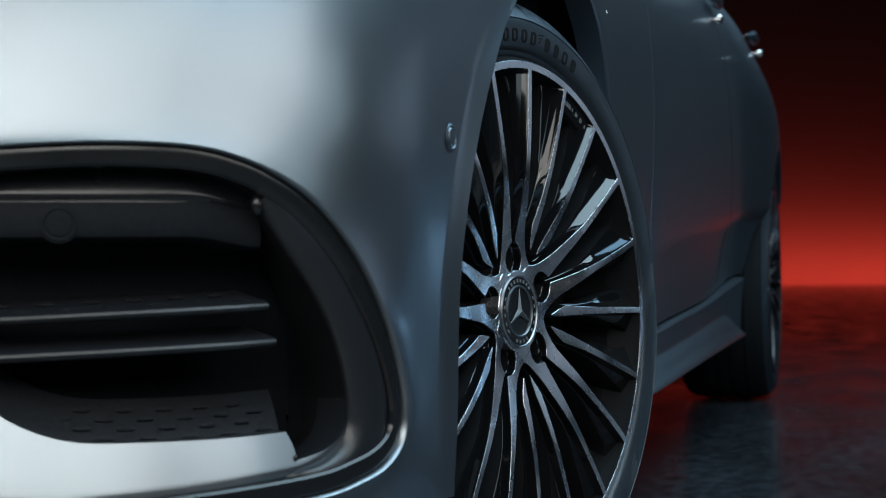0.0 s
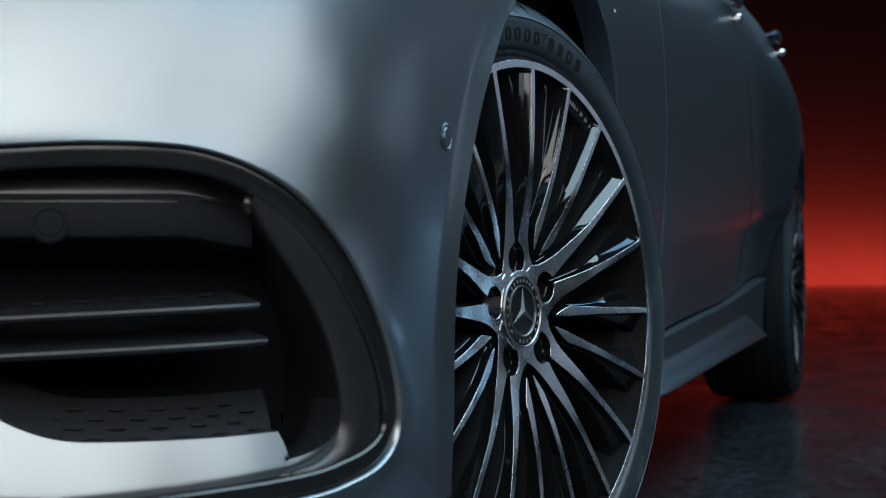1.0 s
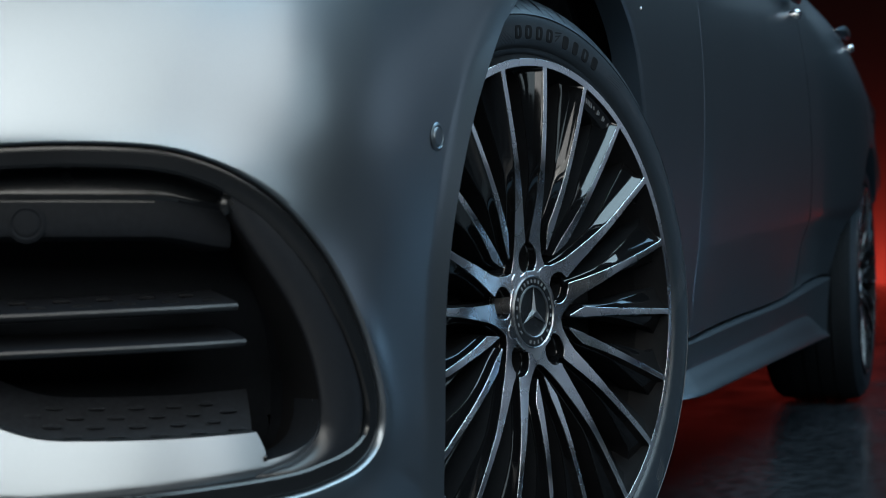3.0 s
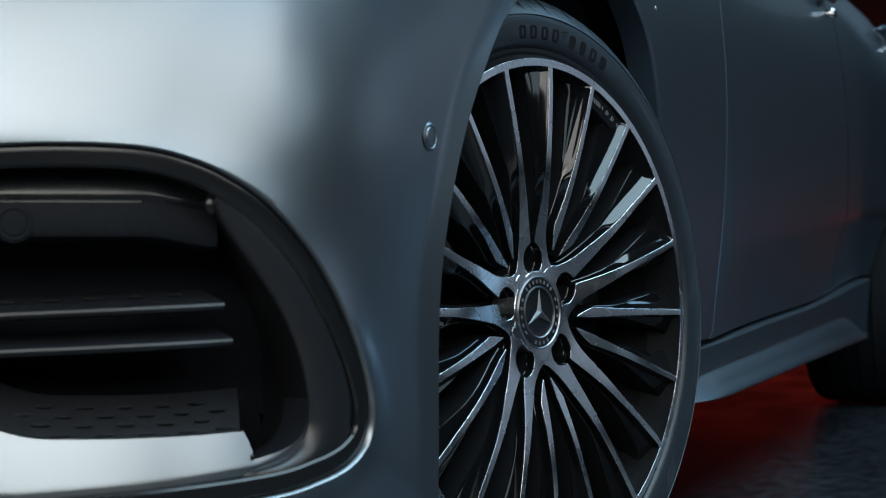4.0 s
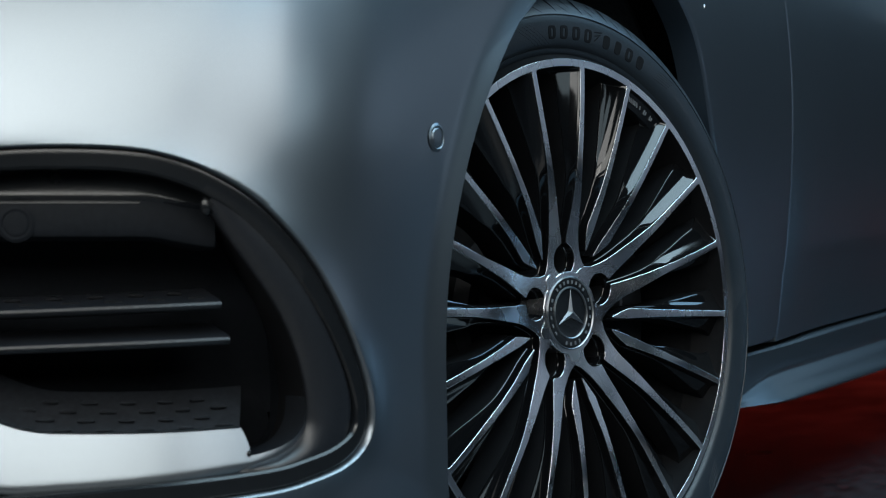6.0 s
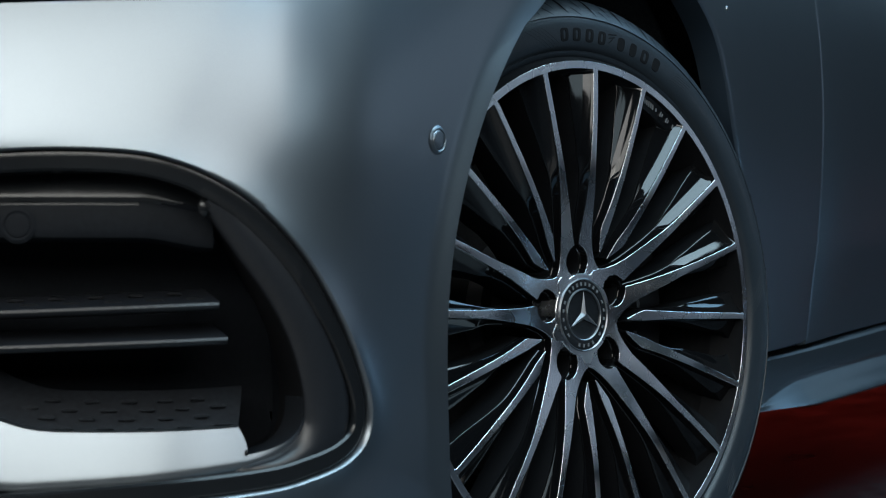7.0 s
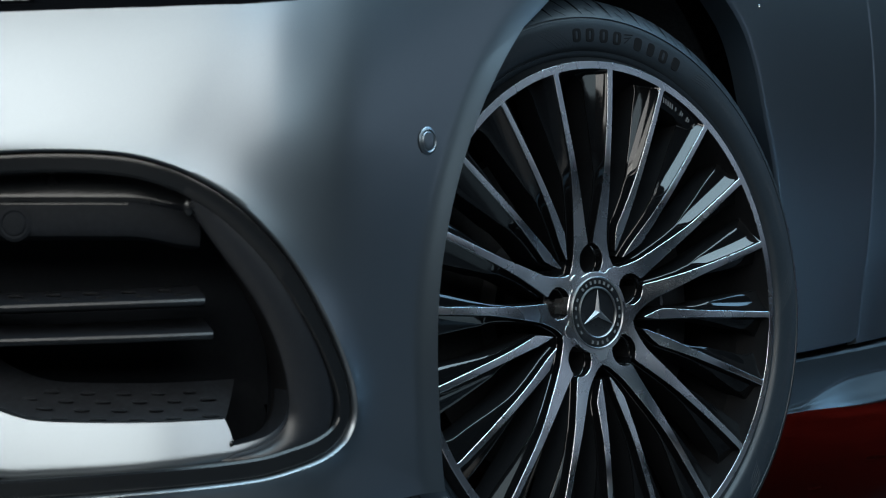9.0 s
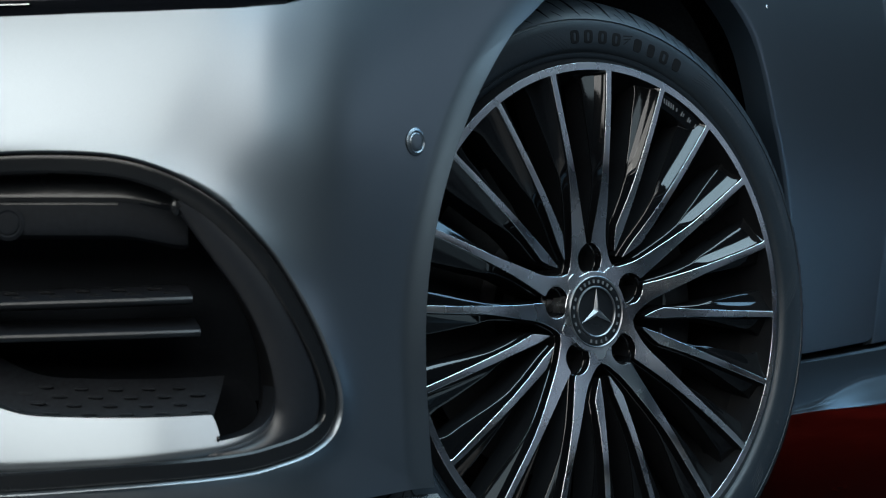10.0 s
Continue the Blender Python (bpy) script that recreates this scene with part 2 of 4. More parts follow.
def both_sides(name, make, materials, parent, label=""):
    """The panel on the near side and its mirror image on the far side."""
    bm = bmesh.new()
    make(bm)
    ob = part(name, bm, materials, parent, label)
    bm = bmesh.new()
    bm.from_mesh(ob.data)
    bmesh.ops.transform(bm, matrix=Matrix.Translation((2 * MIDDLE_X, 0, 0)) @ Matrix.Diagonal((-1, 1, 1, 1)), verts=bm.verts)
    part(name, bm, materials, parent, label)
    return ob


# ---- front bumper ----
OPENING = [(1.38, 0.470), (1.33, 0.487), (1.25, 0.494), (1.19, 0.495), (1.145, 0.492), (1.112, 0.4835), (1.087, 0.472), (1.063, 0.456), (1.04, 0.4345),
           (1.014, 0.406), (0.985, 0.368), (0.957, 0.330), (0.938, 0.300), (0.9318, 0.280), (0.934, 0.263), (0.946, 0.249), (0.971, 0.2375), (1.006, 0.2285),
           (1.048, 0.2205), (1.147, 0.2125), (1.246, 0.2045), (1.33, 0.201), (1.385, 0.215), (1.41, 0.26), (1.417, 0.34), (1.405, 0.42)]
MOUTH = closed_curve(OPENING, 260)
CENTRE = Vector((1.17, 0.36))


def arch_s(z):
    """Where along the plan line the wheel arch's front edge lies at a height."""
    y = ARCH[0] - math.sqrt(max(0.0, ARCH[2] ** 2 - (z - ARCH[1]) ** 2))
    a, b = 0.0, 1.0
    for _ in range(40):
        c = (a + b) / 2
        a, b = (c, b) if plan_y(c) > y else (a, c)
    return a


RIM_LINE = [(S_END, 0.175), (1.4, 0.18), (1.1, 0.187)] + [(arch_s(z), z) for z in np.linspace(0.193, 0.70, 60)]
RIM_LINE += [(0.80, 0.695), (0.90, 0.665), (0.96, 0.636), (1.0, 0.6255), (1.05, 0.6187), (1.126, 0.6148), (1.25, 0.6118), (1.4, 0.610), (S_END, 0.60)]


def inset(d):
    """The mouth's outline drawn in by d metres."""
    n, out = len(MOUTH), []
    for i in range(n):
        t = (MOUTH[(i + 2) % n] - MOUTH[i - 2]).normalized()
        q = MOUTH[i] + Vector((t[1], -t[0])) * d
        if (q - CENTRE).length > (MOUTH[i] - CENTRE).length:
            q = MOUTH[i] - Vector((t[1], -t[0])) * d
        out.append(q)
    return out


bumper = part("front_bumper", bmesh.new(), PAINT, car)


def bumper_skin(bm):
    # the mouth's outline and the panel's border are matched stretch by stretch between four corners
    corners = [(0, (1.40, 0.22)), (3, (0.942, 0.252)), (62, (1.02, 0.415)), (len(RIM_LINE) - 1, (1.39, 0.455))]
    at = [min(range(len(MOUTH)), key=lambda i: (MOUTH[i] - Vector(q)).length) for _, q in corners]
    ring, n, far = RIM_LINE + RIM_LINE[:1], len(MOUTH), {}
    for (k0, _), (k1, _), m0, m1 in zip(corners, corners[1:] + corners[:1], at, at[1:] + at[:1]):
        k1 = k1 if k1 > k0 else len(RIM_LINE)
        step = -1 if (m0 - m1) % n < (m1 - m0) % n else 1
        idx = [m0]
        while idx[-1] != m1:
            idx.append((idx[-1] + step) % n)
        line = ring[k0:k1 + 1]
        u, v = [0.0], [0.0]
        for a, b in zip(line, line[1:]):
            u.append(u[-1] + math.dist(a, b))
        for a, b in zip(idx, idx[1:]):
            v.append(v[-1] + (MOUTH[a] - MOUTH[b]).length)
        for i, d in zip(idx, v):
            d *= u[-1] / v[-1]
            far[i] = Vector((np.interp(d, u, [q[0] for q in line]), np.interp(d, u, [q[1] for q in line])))
    far = [far[i] for i in range(n)]
    rows = [[skin(p[0], p[1], deep) for p in inset(d)] for d, deep in ((0.0024, 0.014), (0.0023, 0.0042), (0.0019, 0.0022), (0.0011, 0.0009), (0.0004, 0.0002))]
    for k in range(41):
        f = (k / 40) ** 1.3
        row = []
        for p, q in zip(MOUTH, far):
            g = p.lerp(q, f)
            # the skin swells towards the mouth's border, most beside the wheel
            w = smooth(1.080, 1.010, p[0])
            d = (g - p).length / (0.045 + 0.006 * w)
            row.append(skin(g[0], g[1], (0.0035 + 0.0026 * w) * d * math.exp(1 - d) * (1 - f * f)))
        rows.append(row)
    rows.append([v + Vector((-0.004, 0.002, 0)) for v in rows[-1]])
    rows.append([v + Vector((-0.028, 0.006, 0)) for v in rows[-1]])
    sheet(bm, rows, True)


both_sides("skin", bumper_skin, PAINT, bumper)


def mouth_trim(bm):
    rows = []
    for d, deep in ((0.0020, 0.014), (0.0026, 0.0075), (0.0036, 0.0062), (0.0055, 0.0059), (0.0078, 0.0063), (0.0165, 0.0078), (0.0185, 0.0100), (0.0195, 0.05)):
        rows.append([skin(p[0], p[1], deep) for p in inset(d)])
    sheet(bm, rows, True)


both_sides("intake_trim", mouth_trim, GLOSS_BLACK, bumper, "glossy black surround of the air intake")


def mouth_tub(bm):
    rows = []
    for d, deep in ((0.018, 0.03), (0.020, 0.11), (0.06, 0.115)):
        rows.append([skin(p[0], p[1], deep) for p in inset(d)])
    rings = sheet(bm, rows, True)
    cap(bm, rings[-1])


both_sides("intake_duct", mouth_tub, INNER_BLACK, bumper)

FIN = [(1.0975, 0.4505), (1.0854, 0.4324), (1.0685, 0.4084), (1.0449, 0.3754), (1.0247, 0.3397), (1.0115, 0.3036), (1.0089, 0.2855), (1.0133, 0.2701), (1.034, 0.2556), (1.0600, 0.2494), (1.090, 0.2410)]
FIN_OUT = [(1.088, 0.4605), (1.070, 0.4460), (1.047, 0.4220), (1.018, 0.3855), (0.990, 0.3465), (0.965, 0.3100), (0.9535, 0.2850), (0.9565, 0.2640), (0.992, 0.2435), (1.045, 0.2345), (1.092, 0.2270)]


def lip_low(s):
    """Height of the lip's lower border along the plan line."""
    return float(np.interp(s, (1.0575, 1.08, 1.10, 1.15, 1.25, 1.40), (0.2388, 0.2362, 0.2340, 0.2292, 0.2228, 0.232)))


HOOK = [(1.0085, 0.2950), (1.0092, 0.2800), (1.0133, 0.2701), (1.034, 0.2556), (1.0575, 0.2497)]
HOOK_LOW = [(1.0082, 0.2945), (1.0072, 0.2785), (1.0098, 0.2660), (1.0300, 0.2478), (1.0575, 0.2388)]


def fin(bm):
    inner, outer, under = open_curve(FIN, 60), open_curve(FIN_OUT, 60), open_curve(HOOK_LOW + [(1.09, 0.2345)], 60)
    rows = []
    for i, (a, b) in enumerate(zip(inner, outer)):
        a, b = Vector(a), Vector(b)
        foot = smooth(0.292, 0.276, a[1])
        low = min(under, key=lambda q: (Vector(q) - a).length)
        a = a.lerp(Vector(low) + (a - Vector(low)) * 0.35, foot)
        tip = smooth(0, 9, 59 - i)
        row = []
        for f, deep in ((0.30, 0.085), (0.10, 0.036), (0.012, 0.0235), (0.0, 0.0203), (0.008, 0.0186), (0.025, 0.0176), (0.1, 0.0152), (0.3, 0.0118), (0.55, 0.0101), (0.80, 0.0100), (0.93, 0.0108), (0.955, 0.0116), (0.975, 0.0140), (1.0, 0.024)):
            p = a.lerp(b, f)
            row.append(skin(p[0], p[1], deep + 0.020 * (1 - tip) + 0.0022 * foot * (1 - smooth(0.0, 0.14, f))))
        rows.append(row)
    rows.insert(0, [v + Vector((-0.0004, 0.0015, 0.0016)) for v in rows[0]])
    rows.insert(0, [v + Vector((0.0, 0.006, 0.0012)) for v in rows[0]])
    sheet(bm, rows)
    n = len(rows[0]) - 1
    # the blade's inner flank gets the dulled black as its shade
    for k, f in enumerate(bm.faces):
        f.material_index = 2 if k % n < 2 else 0
    nub(bm, skin(1.0958, 0.4492, 0.0205), 0.0052, 1.6)
    nub(bm, skin(1.0592, 0.2515, 0.0225), 0.0017, 1.6)


def nub(bm, at, r, tall):
    """A small rounded end."""
    rows = []
    for b in np.linspace(-1.45, 1.45, 9):
        rows.append([at + Vector((r * math.cos(b) * math.cos(a), r * math.cos(b) * math.sin(a), r * tall * math.sin(b))) for a in np.linspace(0, 2 * math.pi, 15)[:-1]])
    for f in sheet(bm, rows, True) and bm.faces:
        if (f.calc_center_median() - at).length < 1.05 * r * tall:
            f.material_index = 1


both_sides("intake_fin", fin, [FIN_BLACK, GLOSS_BLACK, RECESS_SHADE], bumper, "curved satin black blade in the air intake")

LIP_TOP = spline((1.03, 1.062, 1.15, 1.21, 1.241, 1.271, 1.296, 1.33, 1.36, 1.40), (0.2735, 0.272, 0.2695, 0.2697, 0.2715, 0.2795, 0.292, 0.325, 0.37, 0.45))


def lip_deep(h, lean):
    """How deep the lip's surface lies at h above its rolled lower border."""
    return 0.0200 + lean * (h - 0.003) + 70 * max(0.0, 0.007 - h) ** 2


def lower_lip(bm):
    """The painted lip and, round the foot of the blade, the thin edge in which it runs out."""
    rows = []
    steps = (0.0, 0.06, 0.13, 0.22, 0.34, 0.48, 0.64, 0.82, 1.0)
    for i, ((s, z), (s1, z1)) in enumerate(zip(open_curve(HOOK, 44), open_curve(HOOK_LOW, 44))):
        row, lean = [], 0.10 + 0.27 * smooth(10, 43, i)
        wide = math.hypot(s - s1, z - z1)
        row += [skin(s1, z1, 0.034)]
        for f in steps:
            row.append(skin(s1 + (s - s1) * f, z1 + (z - z1) * f, lip_deep(wide * f, lean) + 0.0015 * smooth(12, 0, i)))
        row += [skin(s, z, lip_deep(wide, lean) + 0.004), skin(s - 0.002, z - 0.001, 0.06)]
        rows.append(row)
    sheet(bm, rows)
    n = len(rows[0]) - 1
    for k, f in enumerate(bm.faces):
        f.material_index = 1 if k % n >= n - 2 else 0
    rows = []
    for k, s in enumerate(np.concatenate((np.linspace(1.0575, 1.0635, 8), np.linspace(1.068, 1.395, 50)))):
        low, top = lip_low(s), LIP_TOP(s)
        base = 0.2497 if k == 0 else min(low + 0.5 * (top - low), 0.2497)
        # the end is cut in a shallow hollow
        rise = top if k > 7 else base + (top - base) * (k / 7) ** 0.55 if k else base + 0.0004
        row = [skin(s, low, 0.034)]
        row += [skin(s, low + (base - low) * f, lip_deep((base - low) * f, 0.37)) for f in steps]
        row += [skin(s, base + (rise - base) * f, lip_deep(base - low + (rise - base) * f, 0.37)) for f in (0.25, 0.5, 0.75, 0.93, 0.985)]
        row += [skin(s, rise, lip_deep(rise - low, 0.37) + 0.0012), skin(s, rise, 0.065)]
        rows.append(row)
    sheet(bm, rows)
    bmesh.ops.remove_doubles(bm, verts=bm.verts, dist=2e-5)


both_sides("lower_lip", lower_lip, [PAINT, INNER_BLACK], bumper, "satin grey painted lower edge of the air intake")


def intake_brow(bm):
    rows = []
    for s in np.linspace(1.085, 1.40, 50):
        k = smooth(1.085, 1.15, s)
        row = []
        for z, deep in ((0.482, 0.0465), (0.476, 0.0415), (0.472, 0.0392), (0.468, 0.0374), (0.464, 0.0360), (0.460, 0.0349), (0.4578, 0.0344), (0.4564, 0.0343), (0.4550, 0.0350), (0.4532, 0.0362), (0.4510, 0.0352), (0.431, 0.0318), (0.4250, 0.0340), (0.4225, 0.0390), (0.4220, 0.09)):
            row.append(skin(s, z - 0.008 * (1 - k), deep + 0.004 * (1 - k)))
        rows.append(row)
    sheet(bm, rows)
    for f in bm.faces:
        f.material_index = 1 if f.calc_center_median().z < 0.452 else 0


both_sides("intake_brow", intake_brow, [GLOSS_BLACK, INNER_BLACK], bumper)


def slat(z_right, z_left, s0):
    def make(bm):
        rows = []
        for s in np.linspace(s0, 1.40, 40):
            z = z_right + (z_left - z_right) * (s - 1.08) / 0.21
            row = []
            for dz, deep in ((0.012, 0.088), (0.0035, 0.034), (0.002, 0.0305), (0.0, 0.0295), (-0.002, 0.0305), (-0.004, 0.034), (-0.006, 0.088)):
                row.append(skin(s, z + dz, deep))
            rows.append(row)
        rings = sheet(bm, rows)
        cap(bm, rings[0])
    return make


both_sides("slat", slat(0.3712, 0.3635, 1.081), FIN_BLACK, bumper)
both_sides("slat", slat(0.3428, 0.3355, 1.074), FIN_BLACK, bumper)


def intake_floor(bm):
    sheet(bm, [[skin(s - 0.018 * f * (1 - smooth(1.06, 1.2, s)), LIP_TOP(s) - 0.003 + 0.032 * f, 0.046 + 0.045 * f) for f in np.linspace(0, 1, 8)] for s in np.linspace(1.0600, 1.40, 40)])


both_sides("intake_floor", intake_floor, GRILLE_BLACK, bumper)


def dimple(bm, s, z, deep, long=0.016):
    rows = []
    for i in range(9):
        u = i / 8 * 2 - 1
        w = 0.0016 * math.sqrt(max(0.0, 1 - u * u)) + 0.0002
        rows.append([skin(s + u * long / 2, z + w * math.cos(a), deep + 0.0022 * -abs(math.sin(a)) - 0.0005) for a in np.linspace(0, math.pi, 6)])
    sheet(bm, rows)


def dimple_part(s, z, deep, mat):
    bm = bmesh.new()
    dimple(bm, s, z, deep)
    part("dimple", bm, mat, bumper)


for row in range(4):
    f = 0.12 + 0.2 * row
    for k in range(10):
        s = 1.072 + 0.036 * k + (0.018 if row % 2 else 0)
        dimple_part(s, LIP_TOP(min(s, 1.24)) - 0.002 + 0.032 * f, 0.0448 + 0.045 * f, GRILLE_BLACK)
for row in range(2):
    for k in range(8):
        s = 1.10 + 0.036 * k + (0.018 if row % 2 else 0)
        dimple_part(s, 0.3765 - 0.037 * (s - 1.08) + 0.004 * row, 0.045 + 0.018 * row, BARREL_BLACK)


def round_sensor(name, s, z, deep, r, mat, parent):
    e = 1e-3
    p = skin(s, z, deep)
    u = (skin(s + e, z, deep) - skin(s - e, z, deep)).normalized()
    v = (skin(s, z + e, deep) - skin(s, z - e, deep)).normalized()
    n = u.cross(v).normalized()
    if n.y > 0 and abs(n.x) < 0.7 or n.x < 0:
        n = -n
    bm = bmesh.new()
    rows = []
    for k, h in ((1.48, -0.0004), (1.36, 0.0003), (1.25, 0.0008), (1.17, 0.0010), (1.10, 0.0004), (1.02, 0.0002), (0.96, 0.0009), (0.88, 0.0012), (0.5, 0.0013), (0.02, 0.0013)):
        rows.append([p + u * (r * k * math.cos(a)) + v * (r * k * math.sin(a)) + n * h for a in np.linspace(0, 2 * math.pi, 33)[:-1]])
    rings = sheet(bm, rows, True)
    cap(bm, rings[-1])
    return part(name, bm, mat, parent, "round parking sensor")


round_sensor("parking_sensor", 0.8460, 0.5132, 0.0, 0.0086, PAINT, bumper)
round_sensor("parking_sensor", 1.2495, 0.4345, 0.0318, 0.0100, INNER_BLACK, bumper)


def splitter(bm):
    rows = []
    for s in np.linspace(0.79, S_END, 60):
        rows.append([skin(s, z, deep) for z, deep in ((0.186, 0.004), (0.182, -0.002), (0.176, -0.006), (0.168, -0.006), (0.160, 0.004), (0.150, 0.06), (0.15, 0.25))])
    sheet(bm, rows)


both_sides("splitter", splitter, GLOSS_BLACK, bumper)


def headlamp(bm):
    rows = []
    for s in np.linspace(1.0, 1.45, 40):
        k = smooth(1.0, 1.10, s)
        low = 0.6118 + 0.0135 * (1 - k) ** 2
        row = []
        for z, deep in ((0.0, 0.03), (0.001, 0.012), (0.002, 0.006), (0.008, 0.003), (0.018, -0.001), (0.028, -0.004), (0.036 + 0.012 * k, -0.004), (0.04 + 0.05 * k, 0.004), (0.045 + 0.09 * k, 0.05)):
            row.append(skin(s, low + z, deep))
        rows.append(row)
    rings = sheet(bm, rows)
    cap(bm, rings[0]), cap(bm, rings[-1])


both_sides("headlamp", headlamp, GLASS_DARK, car, "dark glass headlamp")


def lamp_bar(bm):
    sheet(bm, [[skin(s, 0.6225 + dz, -0.0012 + d) for dz, d in ((-0.0008, 0.003), (-0.0004, 0.0), (0.0004, 0.0), (0.0008, 0.003))] for s in np.linspace(1.232, 1.42, 20)])


both_sides("headlamp_bezel", lamp_bar, CHROME, car)

# ---- body sides ----


flank_line = spline((-0.45, -0.37, -0.30, -0.22, -0.10, 0.10, 0.50, 1.2, 3.0, 5.0), (-0.010, -0.005, -0.001, 0.004, 0.009, 0.013, 0.014, 0.014, 0.014, 0.014))


def crease_z(y):
    """Height of the line along the doors under which the flank turns in."""
    return 0.376 + 0.060 * y + 0.0016 * y * y


def side(y, z, deep=0.0):
    """The car's flank: y along the car, z height."""
    under = crease_z(y) - z
    deep = deep + smooth(0.55, 1.1, y) * (0.10 * max(0.0, under) + 0.012 * smooth(0.0, 0.03, under) * 0.3)
    low = smooth(0.0, 0.07, under)
    deep += 0.020 * low * smooth(1.7, 2.7, y)
    bulge = 0.050 * smooth(2.3 + 0.2 * low, 3.0, y) * (1 - 2.4 * smooth(3.1, 4.6, y))
    return Vector((flank_line(y) + arch_flare(y, z) * (1 - smooth(0.0, 0.3, y)) + side_profile(z) + bulge * smooth(0.15, 0.5, z) * (1 - 0.75 * smooth(0.86, 1.10, z)) - deep, y, z))


def arch_radius(a):
    """The front wheel arch is drawn up at its upper rear."""
    return ARCH[2] + 0.031 * smooth(34, 57, math.degrees(a)) * (1 - smooth(90, 114, math.degrees(a)))


def fender(bm):
    """From the wheel arch out to the door's gap and the bonnet."""
    line = [(-0.38, 0.78), (-0.2, 0.86), (0.1, 0.92), (0.5, 0.955), (0.735, 0.965), (0.742, 0.85), (0.757, 0.74), (0.765, 0.65), (0.767, 0.5), (0.762, 0.4), (0.75, 0.30)]
    dense = open_curve(line, 70)
    dense += [(0.75 + (0.434 - 0.75) * k / 14, 0.295 - 0.011 * k / 14) for k in range(1, 15)]
    n = len(dense)
    a0, a1 = math.atan2(0.70 - ARCH[1], -0.163 - ARCH[0]), math.atan2(0.283 - ARCH[1], 0.435 - ARCH[0])
    rows = []
    for i, (y, z) in enumerate(dense):
        a = a0 + (a1 - a0) * i / (n - 1)
        p = (ARCH[0] + arch_radius(a) * math.cos(a), ARCH[1] + arch_radius(a) * math.sin(a))
        row = [side(p[0], p[1], 0.035), side(p[0], p[1], 0.005)]
        for f, deep in [(0.0, 0.003), (0.006, 0.0012), (0.014, 0.0003), (0.03, 0.0)] + [(f, 0.0) for f in np.linspace(0.08, 1, 14)]:
            q = (p[0] + (y - p[0]) * f, p[1] + (z - p[1]) * f)
            row.append(side(q[0], q[1], deep))
        row.append(side(y, z, 0.01))
        rows.append(row)
    sheet(bm, rows)


fender_side = both_sides("fender", fender, PAINT, car)


# Tiny chrome stud, added to give a glint on the fender.
def glint_stud(bm):
    at = side(0.345, 0.727)
    rows = []
    for r, h in ((0.0026, -0.001), (0.0025, 0.0004), (0.0019, 0.0009), (0.0008, 0.0012), (0.0001, 0.0012)):
        rows.append([at + Vector((h, r * 0.6 * math.cos(a), r * 1.3 * math.sin(a))) for a in np.linspace(0, 2 * math.pi, 17)[:-1]])
    sheet(bm, rows, True)


both_sides("glint_stud", glint_stud, CHROME, fender_side)
door_low = spline((0.4, 0.787, 1.29, 1.76, 2.3, 2.8), (0.279, 0.288, 0.306, 0.321, 0.350, 0.375))


def panel(y_low, y_high, z_low, z_high, ny=40, nz=36, lead=0.0018):
    """A side panel between two upright edges, given as functions of height, with turned-in borders."""
    def make(bm):
        rows = []
        for i in range(ny + 1):
            f = i / ny
            row = []
            for j in range(nz + 1):
                g = j / nz
                zm = z_low((y_low(0.5) + (y_high(0.5) - y_low(0.5)) * f))
                z = zm + (z_high - zm) * g
                y = y_low(z) + (y_high(z) - y_low(z)) * f
                edge = 0.0002 if i == 0 and lead == 0.0 else 0.014 if i in (0, ny) or j in (0, nz) else lead if i == 1 else 0.3 * lead if i == 2 or i == ny - 1 or j in (1, nz - 1) else 0.0
                row.append((y, z, edge))
            rows.append(row)
        for i, o, step in ((1, 0, 0.0007), (2, 0, 0.0030), (3, 0, 0.0075), (ny - 1, ny, -0.0025)):
            for j in range(nz + 1):
                y, z, e = rows[i][j]
                rows[i][j] = (rows[o][j][0] + step, rows[o][j][1], e)
        for i in range(ny + 1):
            rows[i][1] = (rows[i][1][0], rows[i][0][1] + 0.003, rows[i][1][2])
        sheet(bm, [[side(*q) for q in row] for row in rows])
    return make


front_gap = spline((0.28, 0.4, 0.5, 0.65, 0.74, 0.85, 1.0), (0.7505, 0.7635, 0.7685, 0.7665, 0.7585, 0.7435, 0.7265))


def rear_gap(z):
    d = 0.41 ** 2 - (z - AXLE_Z) ** 2
    return min(3.02, REAR_Y - math.sqrt(d) if d > 0 and z > 0.3 else 3.02) if z < 0.76 else 3.02


front_door = both_sides("front_door", panel(front_gap, lambda z: 2.0994, door_low, 1.06), PAINT, car)
rear_door = both_sides("rear_door", panel(lambda z: 2.1006, rear_gap, door_low, 1.11, lead=0.0), PAINT, car)


